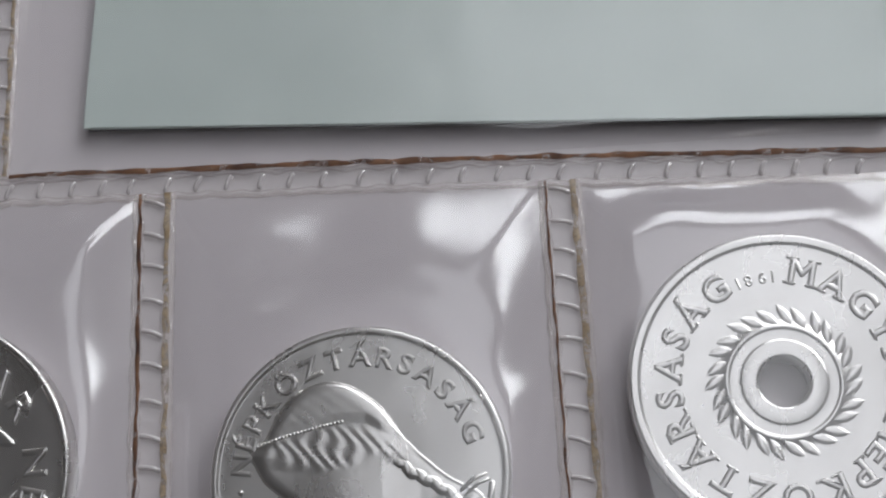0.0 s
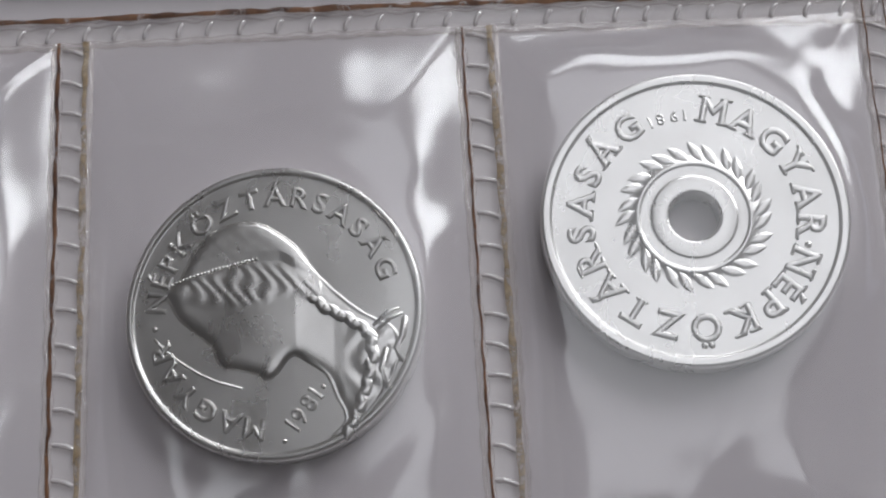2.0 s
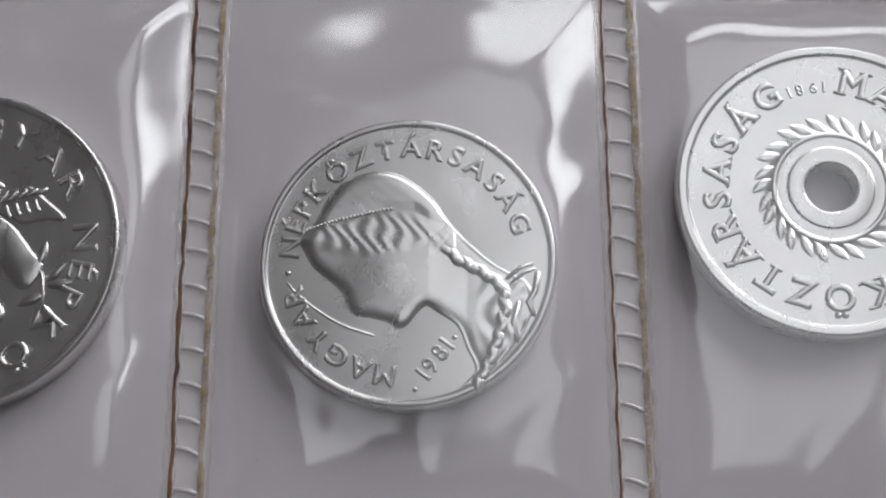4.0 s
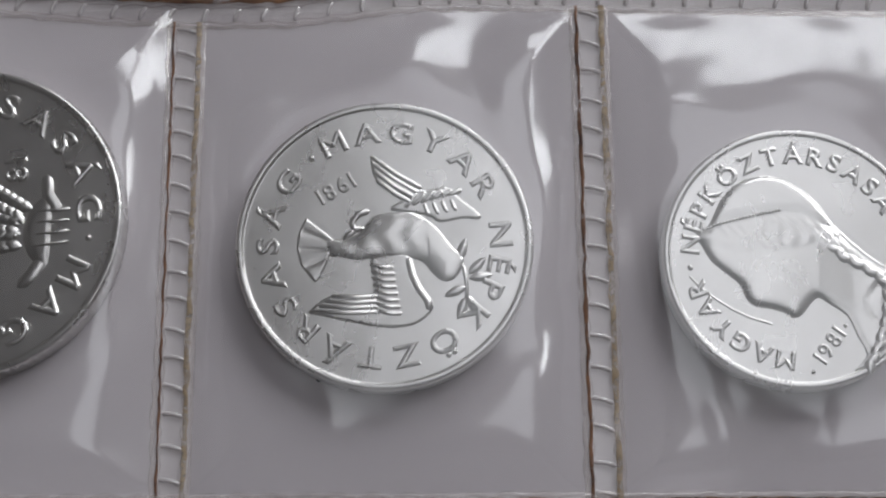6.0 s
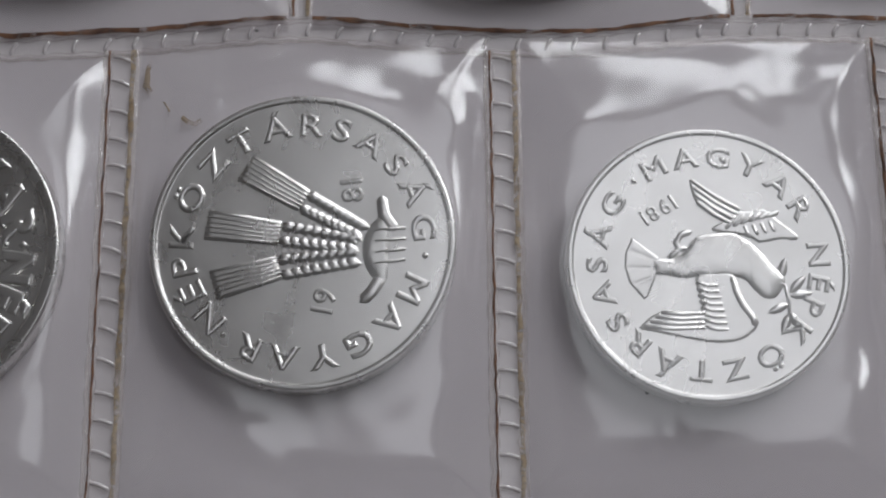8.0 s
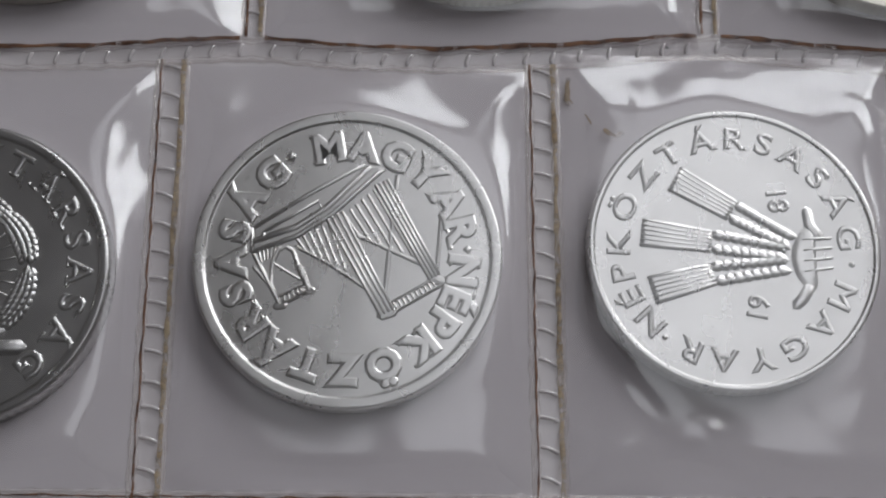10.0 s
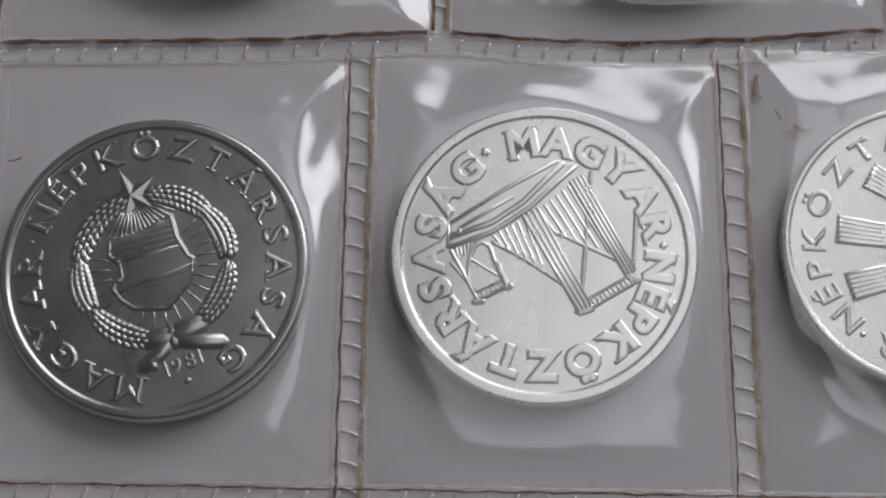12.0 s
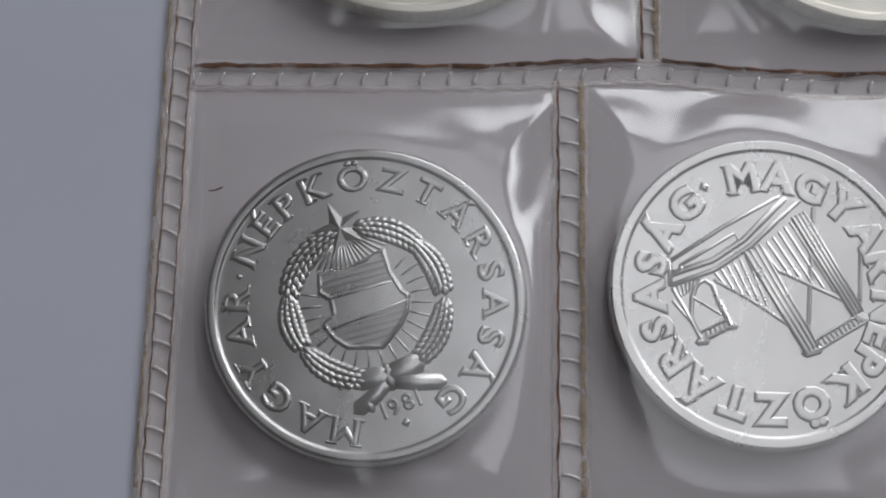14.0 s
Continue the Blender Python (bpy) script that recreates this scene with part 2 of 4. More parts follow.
def put_glyph(bm, ch, x, y, turn, height, rise, z, bold=0.02, wide=1.0):
    co, faces, _ = glyph(ch, bold)
    c, s = math.cos(turn), math.sin(turn)
    verts = []
    for px, py, pz in co:
        px, py = px * height * wide, (py - 0.5) * height
        verts.append(bm.verts.new((x + px * c - py * s, y + px * s + py * c, z + (pz - 0.45) * rise)))
    for f in faces:
        try:
            bm.faces.new([verts[i] for i in f])
        except ValueError:
            pass


def arc_text(bm, text, radius, a0, a1, height, rise, z, inward=False, bold=0.02, wide=1.0, serif=0.0):
    """Letters on a circle from a0 to a1, degrees clockwise from the top; tops outward, or inward for text read the other way."""
    at, places, last = 0.0, [], None
    for ch in text:
        w = 0.35 if ch in "·." else glyph(ch, bold)[2] * wide
        if last is not None:
            at += (last + w) / 2 + 0.28
        places.append(at)
        last = w
    for ch, p in zip(text, places):
        a = radians(a0 + (a1 - a0) * p / max(places[-1], 1e-6))
        x, y = radius * math.sin(a), radius * math.cos(a)
        if ch in "·.":
            dome(bm, [(x + 0.16 * height * math.cos(t), y + 0.16 * height * math.sin(t)) for t in np.linspace(0, 2 * math.pi, 9)[:-1]], rise * 0.7, z, rings=2)
        elif ch == "◆":
            dome(bm, [(x + 0.3 * height * math.cos(t - a), y + 0.3 * height * math.sin(t - a)) for t in np.linspace(0, 2 * math.pi, 5)[:-1]], rise * 0.7, z, flat=0.6, rings=3)
        else:
            put_glyph(bm, ch, x, y, -a + (math.pi if inward else 0), height, rise, z, bold, wide)
            if serif:
                put_serifs(bm, ch, x, y, -a + (math.pi if inward else 0), height, rise, z, wide, serif)


def line_text(bm, text, x, y, turn, height, rise, z, bold=0.01, gap=0.2):
    """A short straight line of characters centred on x, y."""
    widths = [glyph(c, bold)[2] for c in text]
    total = (sum(widths) + gap * (len(text) - 1)) * height
    at = -total / 2
    for ch, w in zip(text, widths):
        at += w * height / 2
        put_glyph(bm, ch, x + at * math.cos(turn), y + at * math.sin(turn), turn, height, rise, z, bold)
        at += (w / 2 + gap) * height


# ---------------------------------------------------------------- coins
THICK, FIELD = 1.74, 1.59     # coin height at the rim and at the field


def coin_blank(radius, rim=0.5, reeds=0, hole=0.0, shoulder=0.2):
    """The struck disc: rounded edge, raised rim, slightly dished field."""
    bm = bmesh.new()
    r = radius
    profile = [(r - 0.3, 0.0), (r - 0.08, 0.05), (r, 0.2), (r, THICK - shoulder * 1.3), (r - shoulder * 0.3, THICK - shoulder * 0.45), (r - shoulder * 0.7, THICK - 0.025), (r - shoulder, THICK), (r - shoulder - 0.04, THICK), (r - rim * 0.84, THICK), (r - rim * 0.88, THICK - 0.004),
               (r - rim * 0.95, THICK - 0.045), (r - rim - 0.05, FIELD + 0.015), (r - rim - 0.10, FIELD + 0.002), (r - rim - 0.16, FIELD), (r - rim - 0.5, FIELD), (r * 0.7, FIELD - 0.006), (r * 0.45, FIELD - 0.012)]
    seg = 160
    wobble = None
    if reeds:
        seg = reeds * 4
        wobble = lambda i, q: q - (0.09 if i % 4 in (0, 1) else 0.0) if abs(q - r) < 1e-6 else q
    if hole:
        f = FIELD
        profile += [(3.34, f), (3.29, f + 0.05), (3.25, f + 0.06), (3.15, f + 0.06), (3.11, f + 0.05), (3.06, f + 0.01), (3.0, f), (2.5, f), (2.44, f + 0.01), (2.39, f + 0.05), (2.35, f + 0.06),
                    (1.66, f + 0.06), (1.58, f + 0.055), (hole + 0.05, f + 0.03), (hole, f - 0.04), (hole, 0.1), (hole + 0.1, 0.0), (r - 0.3, 0.0)]
        lathe(bm, profile, seg, wobble)
    else:
        rings = lathe(bm, profile, seg, wobble)
        bm.faces.new(rings[-1])
        bm.faces.new(list(reversed(rings[0])))
    return bm


Z = FIELD - 0.01
RISE = 0.32


def coin(x, y, radius, label, group="coins in the lower pockets", material=None, rim=0.5, reeds=0, hole=0.0, shoulder=0.2, tilt=(0, 0)):
    ob = thing("coin", x, y, 0.14, label, "coin", group)
    ob.matrix_basis = pose(x * MM, y * MM, 0.14 * MM + radius * MM * math.sin(radians(max(abs(tilt[0]), abs(tilt[1])))), tilt[0], tilt[1], 0)
    part("body", coin_blank(radius, rim, reeds, hole, shoulder), material or ALU, ob)
    return ob


def words(ob, radius, height, spans, material=None, bold=0.02, wide=1.0, serif=0.0):
    for text, a0, a1 in spans:
        bm = bmesh.new()
        arc_text(bm, text, radius, a0, a1, height, RISE, Z, bold=bold, wide=wide, serif=serif)
        part("lettering", bm, material or ALU, ob, smooth=False)


def relief(outline, height, edge, extra=None, step=0.07, z=None):
    """A struck relief on a fine grid: it rises from its outline over the width edge; extra(x, y, d) adds finer modelling."""
    base = FIELD - 0.01 if z is None else z
    pts = np.array([(p[0], p[1]) for p in outline])
    nxt = np.roll(pts, -1, axis=0)
    lo, hi = pts.min(0) - 0.2, pts.max(0) + 0.2
    xs, ys = np.arange(lo[0], hi[0], step), np.arange(lo[1], hi[1], step)
    gx, gy = np.meshgrid(xs, ys)
    inside = np.zeros(gx.shape, bool)
    dist = np.full(gx.shape, 1e9)
    for (ax, ay), (bx, by) in zip(pts, nxt):
        if ay != by:
            inside ^= ((ay > gy) != (by > gy)) & (gx < (bx - ax) * (gy - ay) / (by - ay) + ax)
        dx, dy = bx - ax, by - ay
        t = np.clip(((gx - ax) * dx + (gy - ay) * dy) / max(dx * dx + dy * dy, 1e-9), 0, 1)
        dist = np.minimum(dist, np.hypot(gx - ax - t * dx, gy - ay - t * dy))
    d = np.where(inside, dist, -dist)
    u = np.clip(d / edge, 0, 1)
    h = height * np.sqrt(1 - (1 - u) ** 2)
    if extra:
        h = h + np.clip(d / 0.25, 0, 1) * extra(gx, gy, d)
    zz = np.where(inside, base + h, base - 0.05)
    near = d > -step * 1.6
    ids = np.full(gx.shape, -1)
    ids[near] = np.arange(near.sum())
    verts = np.stack([gx[near], gy[near], zz[near]], 1)
    a, b, c, e = ids[:-1, :-1], ids[:-1, 1:], ids[1:, 1:], ids[1:, :-1]
    ok = (a >= 0) & (b >= 0) & (c >= 0) & (e >= 0) & (inside[:-1, :-1] | inside[:-1, 1:] | inside[1:, 1:] | inside[1:, :-1])
    me = bpy.data.meshes.new("relief_grid")
    me.from_pydata(verts.tolist(), [], np.stack([a[ok], b[ok], c[ok], e[ok]], 1).tolist())
    bm = bmesh.new()
    bm.from_mesh(me)
    bpy.data.meshes.remove(me)
    return bm


def scaled(points, r):
    return [(a * r, b * r) for a, b in points]


def along(points, n):
    """n points and headings at even steps along an open line."""
    p = np.array(points)
    s = np.concatenate(([0], np.cumsum(np.hypot(*np.diff(p, axis=0).T))))
    at = np.linspace(0, s[-1], n)
    xs, ys = np.interp(at, s, p[:, 0]), np.interp(at, s, p[:, 1])
    way = np.arctan2(np.gradient(ys), np.gradient(xs))
    return list(zip(xs, ys, way))


def forint(ob, r):
    words(ob, r * 0.80, r * 0.158, (("MAGYAR", 187, 270), ("NÉPKÖZTÁRSASÁG", 292, 497)), bold=0.05, wide=1.1, material=ALU_DIM, serif=0.36)
    bm = bmesh.new()
    arc_text(bm, "◆", r * 0.78, 160, 160, r * 0.10, RISE, Z)
    arc_text(bm, "·", r * 0.80, 280, 280, r * 0.12, RISE, Z)
    part("ornament", bm, ALU_DIM, ob)
    bm = bmesh.new()
    line_text(bm, "1981", 0.23 * r, -0.62 * r, radians(23), 0.10 * r, RISE * 0.8, Z, bold=0.02)
    part("date", bm, ALU_DIM, ob, smooth=False)
    bm = bmesh.new()
    sx, sy = -0.18 * r, 0.46 * r
    for k in range(10):
        a, b = radians(36 * k - 27), radians(36 * (k + 1) - 27)
        ra, rb = (0.19, 0.075) if k % 2 == 0 else (0.075, 0.19)
        tri = [(sx, sy, Z + 0.24), (sx + ra * r * math.sin(a), sy + ra * r * math.cos(a), Z + 0.05), (sx + rb * r * math.sin(b), sy + rb * r * math.cos(b), Z + 0.05)]
        bm.faces.new([bm.verts.new(p) for p in reversed(tri)])
    part("star", bm, ALU_DIM, ob, smooth=False)
    # six ears of wheat in a ring, thick in the middle, grains laid along them
    for a0, a1 in ((-5, 42), (41, 84), (92, 138), (-30, -90), (-93, -130), (-135, -182)):
        n = 9
        bm = bmesh.new()
        for i in range(n):
            for j in range(4):
                u = (i + (0.5 if j % 2 else 0.0)) / n
                t = radians(a1 + (a0 - a1) * u)
                belly = 0.5 + 0.5 * math.sin(math.pi * min(1.0, 0.12 + 0.9 * u)) ** 0.7
                way = math.pi / 2 - t + (math.pi / 2 if a0 < a1 else -math.pi / 2)
                off = (j - 1.5) / 1.5
                rad = (0.475 + 0.068 * off * belly) * r
                spread = (-0.30 if a0 < a1 else 0.30) * off
                leaf(bm, rad * math.sin(t), rad * math.cos(t), way - spread, r * 0.085, r * 0.056, 0.17, Z + 0.10 * (1 - abs(off)) + 0.02)
        part("wheat_ear", bm, ALU_DIM, ob)
    bm = relief(scaled([(-0.31, 0.17), (-0.12, 0.22), (0.10, 0.35), (0.15, 0.20), (0.23, 0.08), (0.27, 0.06), (0.27, -0.04), (0.23, -0.14), (0.12, -0.29), (-0.10, -0.30), (-0.19, -0.25), (-0.26, -0.17), (-0.26, -0.14), (-0.21, -0.08), (-0.23, 0.0), (-0.30, 0.04)], r), 0.20, 0.16,
                lambda x, y, d: 0.09 * (np.abs(d - 0.12) < 0.13) + 0.10 * np.clip(1 - (x / r) ** 2 * 6 - (y / r) ** 2 * 6, 0, 1)
                + 0.020 * np.sin(y / r * 150 - x / r * 45) * ((y > 0.32 * x + 0.085 * r) | (y < 0.43 * x - 0.095 * r)))
    for (ax, ay), (bx, by) in (((-0.22, 0.01), (0.15, 0.13)), ((-0.20, -0.18), (0.26, 0.02))):
        ridge(bm, [(ax * r, ay * r), (bx * r, by * r)], 0.022 * r, 0.10, Z + 0.22)
    part("shield", bm, ALU_DIM, ob)
    bm = bmesh.new()
    for k in range(15):
        a = radians(160 + 7.5 * (k - 7))
        ridge(bm, [(sx + 0.11 * r * math.sin(a), sy + 0.11 * r * math.cos(a)), (sx + 0.30 * r * math.sin(a), sy + 0.30 * r * math.cos(a))], 0.018 * r, 0.09, Z)
    for k in range(20):
        a = radians(38 + 12.5 * k)
        ridge(bm, [(0.28 * r * math.sin(a), 0.28 * r * math.cos(a)), (0.40 * r * math.sin(a), 0.40 * r * math.cos(a))], 0.014 * r, 0.07, Z)
    part("rays", bm, ALU_DIM, ob)
    bm = bmesh.new()
    for pts, w in (([(-0.02, -0.48), (0.08, -0.47), (0.16, -0.45)], 0.12), ([(0.14, -0.46), (0.24, -0.41), (0.33, -0.36)], 0.12), ([(0.14, -0.42), (0.17, -0.50)], 0.10),
                   ([(0.13, -0.50), (0.08, -0.57), (-0.02, -0.66)], 0.09), ([(0.20, -0.48), (0.32, -0.49), (0.47, -0.48)], 0.09), ([(0.02, -0.60), (0.06, -0.66)], 0.05)):
        ridge(bm, scaled(pts, r), w * 1.15 * r, 0.22, Z)
    part("ribbon", bm, ALU_DIM, ob)


def fifty(ob, r):
    words(ob, r * 0.755, r * 0.185, (("MAGYAR", -11, 77), ("NÉPKÖZTÁRSASÁG", 97, 317)), bold=0.095, wide=1.04, serif=0.34)
    bm = bmesh.new()
    arc_text(bm, "◆", r * 0.775, -30, -30, r * 0.13, RISE, Z)
    arc_text(bm, "◆", r * 0.775, 86, 86, r * 0.11, RISE, Z)
    part("ornament", bm, ALU, ob)

    def bars(name, rows, height):
        bm = bmesh.new()
        for ax, ay, bx, by, w in rows:
            ridge(bm, [(ax * r, ay * r), (bx * r, by * r)], w * r, height, Z)
        part(name, bm, ALU, ob, smooth=False)

    def leg(ax, ay, bx, by, wide):
        """A fluted pylon leg: a low slab with two raised edges and a flute between them."""
        a, b = Vector((ax, ay)) * r, Vector((bx, by)) * r
        side = Vector((-(b - a).y, (b - a).x)).normalized() * wide * r / 2
        bm = relief([a + side, a - side, b - side * 0.8, b + side * 0.8], 0.14, 0.1)
        for u in (-0.85, -0.3, 0.3, 0.85):
            ridge(bm, [a + side * u, b + side * u * 0.8], 0.022 * r, 0.09, Z + 0.11)
        part("pylon", bm, ALU, ob)

    leg(-0.09, 0.27, 0.26, -0.37, 0.125)
    leg(0.21, 0.50, 0.56, -0.13, 0.10)
    bars("sill", [(0.28, -0.31, 0.57, -0.14, 0.025), (0.30, -0.37, 0.60, -0.19, 0.025), (0.22, -0.39, 0.31, -0.36, 0.07), (0.54, -0.14, 0.62, -0.17, 0.07)]
         + [(0.30 + 0.24 * k / 9, -0.30 + 0.15 * k / 9, 0.33 + 0.24 * k / 9, -0.35 + 0.15 * k / 9, 0.016) for k in range(10)], 0.14)
    bm = relief(scaled([(-0.61, 0.18), (-0.27, 0.41), (0.09, 0.62), (0.25, 0.60), (0.14, 0.50), (-0.10, 0.29), (-0.33, 0.13), (-0.61, 0.02)], r), 0.06, 0.06)
    for pts, w in (([(-0.61, 0.18), (-0.27, 0.41), (0.09, 0.62)], 0.03), ([(-0.55, 0.15), (-0.20, 0.37), (-0.17, 0.30)], 0.025), ([(-0.61, 0.09), (-0.34, 0.19), (-0.14, 0.33), (0.12, 0.60)], 0.045), ([(-0.61, 0.02), (-0.33, 0.13), (-0.10, 0.29), (0.20, 0.58)], 0.035),
                   ([(-0.55, 0.15), (-0.54, 0.11)], 0.03), ([(-0.62, 0.18), (-0.62, 0.02)], 0.025)):
        ridge(bm, scaled(pts, r), w * r, 0.09, Z + 0.05)
    part("deck", bm, ALU, ob)
    bars("portal", [(-0.60, 0.0, -0.42, -0.33, 0.03), (-0.24, -0.23, -0.31, -0.07, 0.045), (-0.42, -0.33, -0.23, -0.23, 0.03), (-0.44, -0.28, -0.26, -0.19, 0.02), (-0.48, -0.05, -0.30, -0.16, 0.02), (-0.45, -0.34, -0.39, -0.33, 0.05), (-0.25, -0.24, -0.21, -0.23, 0.05)]
         + [(-0.42 + 0.17 * k / 6, -0.32 + 0.1 * k / 6, -0.43 + 0.17 * k / 6, -0.28 + 0.1 * k / 6, 0.014) for k in range(7)], 0.14)
    bm = bmesh.new()
    ridge(bm, scaled([(-0.42, -0.33), (-0.49, -0.19), (-0.48, -0.05), (-0.45, 0.03), (-0.40, 0.06), (-0.35, 0.03), (-0.33, -0.03), (-0.31, -0.09), (-0.24, -0.23)], r), 0.035 * r, 0.13, Z)
    part("arch", bm, ALU, ob)
    cables = [(0.31, 0.55, 0.24, -0.30, 0.032), (0.06, 0.14, 0.48, -0.05, 0.03), (0.60, 0.27, 0.575, -0.10, 0.03), (-0.33, 0.06, -0.11, -0.06, 0.03), (-0.11, -0.06, 0.12, -0.21, 0.03), (-0.60, -0.08, -0.48, -0.22, 0.025)]
    for k in range(6):
        u = k / 5
        cables.append((-0.03 + 0.19 * u, 0.28 + 0.17 * u, 0.08 + 0.34 * u, 0.12 - 0.11 * u, 0.022))
    for k in range(6):
        u = k / 5
        cables.append((-0.33 + 0.20 * u, 0.11 + 0.11 * u, -0.27 + 0.26 * u, 0.03 - 0.12 * u, 0.02))
    for k in range(6):
        u = k / 5
        cables.append((-0.57 + 0.13 * u, 0.02 + 0.055 * u, -0.55 + 0.09 * u, -0.05 + 0.055 * u, 0.016))
    bars("cable", cables, 0.09)


def twenty(ob, r):
    words(ob, r * 0.79, r * 0.155, (("NÉPKÖZTÁRSASÁG", 228, 444), ("MAGYAR", 115, 205)), bold=0.035, wide=1.2)
    bm = bmesh.new()
    for a in (98, 218):
        arc_text(bm, "·", r * 0.80, a, a, r * 0.14, RISE, Z)
    part("ornament", bm, ALU, ob)
    for text, x, y in (("81", 0.31, 0.33), ("19", 0.14, -0.41)):
        bm = bmesh.new()
        line_text(bm, text, x * r, y * r, radians(97 if text == "81" else 80), 0.14 * r, RISE, Z, bold=0.03)
        part("date", bm, ALU, ob, smooth=False)
    for ax, ay, mx, my, bx, by in ((-0.39, 0.49, 0.0, 0.26, 0.36, 0.06), (-0.63, 0.10, -0.15, 0.04, 0.33, -0.03), (-0.57, -0.31, -0.15, -0.19, 0.33, -0.12)):
        bm = bmesh.new()
        a, m, b = Vector((ax, ay)) * r, Vector((mx, my)) * r, Vector((bx, by)) * r
        side = Vector((-(m - a).y, (m - a).x)).normalized()
        wide = side * 0.105 * r
        dome(bm, [a + wide, a - wide, m - wide * 0.8, m + wide * 0.8], 0.15, Z, flat=0.92, rings=12)
        for k in range(6):
            o = side * (k - 2.5) * 0.036 * r
            ridge(bm, [a + o * 0.95, m + o * 0.7], 0.013 * r, 0.04, Z + 0.14)
        part("stalks", bm, ALU, ob)
        bm = bmesh.new()
        way = math.atan2((b - m).y, (b - m).x)
        for k in range(8):
            p = m + (b - m) * (k / 8 - 0.02)
            for s in (1, -1):
                q = p + side * s * 0.040 * r * (1 - 0.05 * k)
                leaf(bm, q.x, q.y, way + s * 0.22, 0.12 * r, 0.085 * r, 0.15, Z)
        part("ear", bm, ALU, ob)
    bm = bmesh.new()
    for k in range(5):
        dome(bm, [(0.335 * r + 0.02 * r * math.cos(t), (0.13 - 0.075 * k) * r + 0.022 * r * math.sin(t)) for t in np.linspace(0, 2 * math.pi, 9)[:-1]], 0.14, Z, rings=2)
    dome(bm, [((0.47 + 0.085 * math.cos(t) + 0.05 * math.sin(t) ** 2) * r, (-0.07 + 0.23 * math.sin(t)) * r) for t in np.linspace(0, 2 * math.pi, 29)[:-1]], 0.13, Z, flat=0.55, rings=6)
    for k in range(4):
        ridge(bm, [(0.47 * r, (0.06 - 0.075 * k) * r), (0.66 * r, (0.075 - 0.07 * k) * r)], 0.022 * r, 0.07, Z + 0.08)
    ridge(bm, [(0.51 * r, 0.27 * r), (0.52 * r, 0.17 * r), (0.58 * r, 0.08 * r)], 0.075 * r, 0.11, Z, 1.1)
    ridge(bm, [(0.50 * r, -0.27 * r), (0.45 * r, -0.35 * r), (0.40 * r, -0.40 * r)], 0.085 * r, 0.11, Z, 0.9)
    part("bow", bm, ALU, ob)


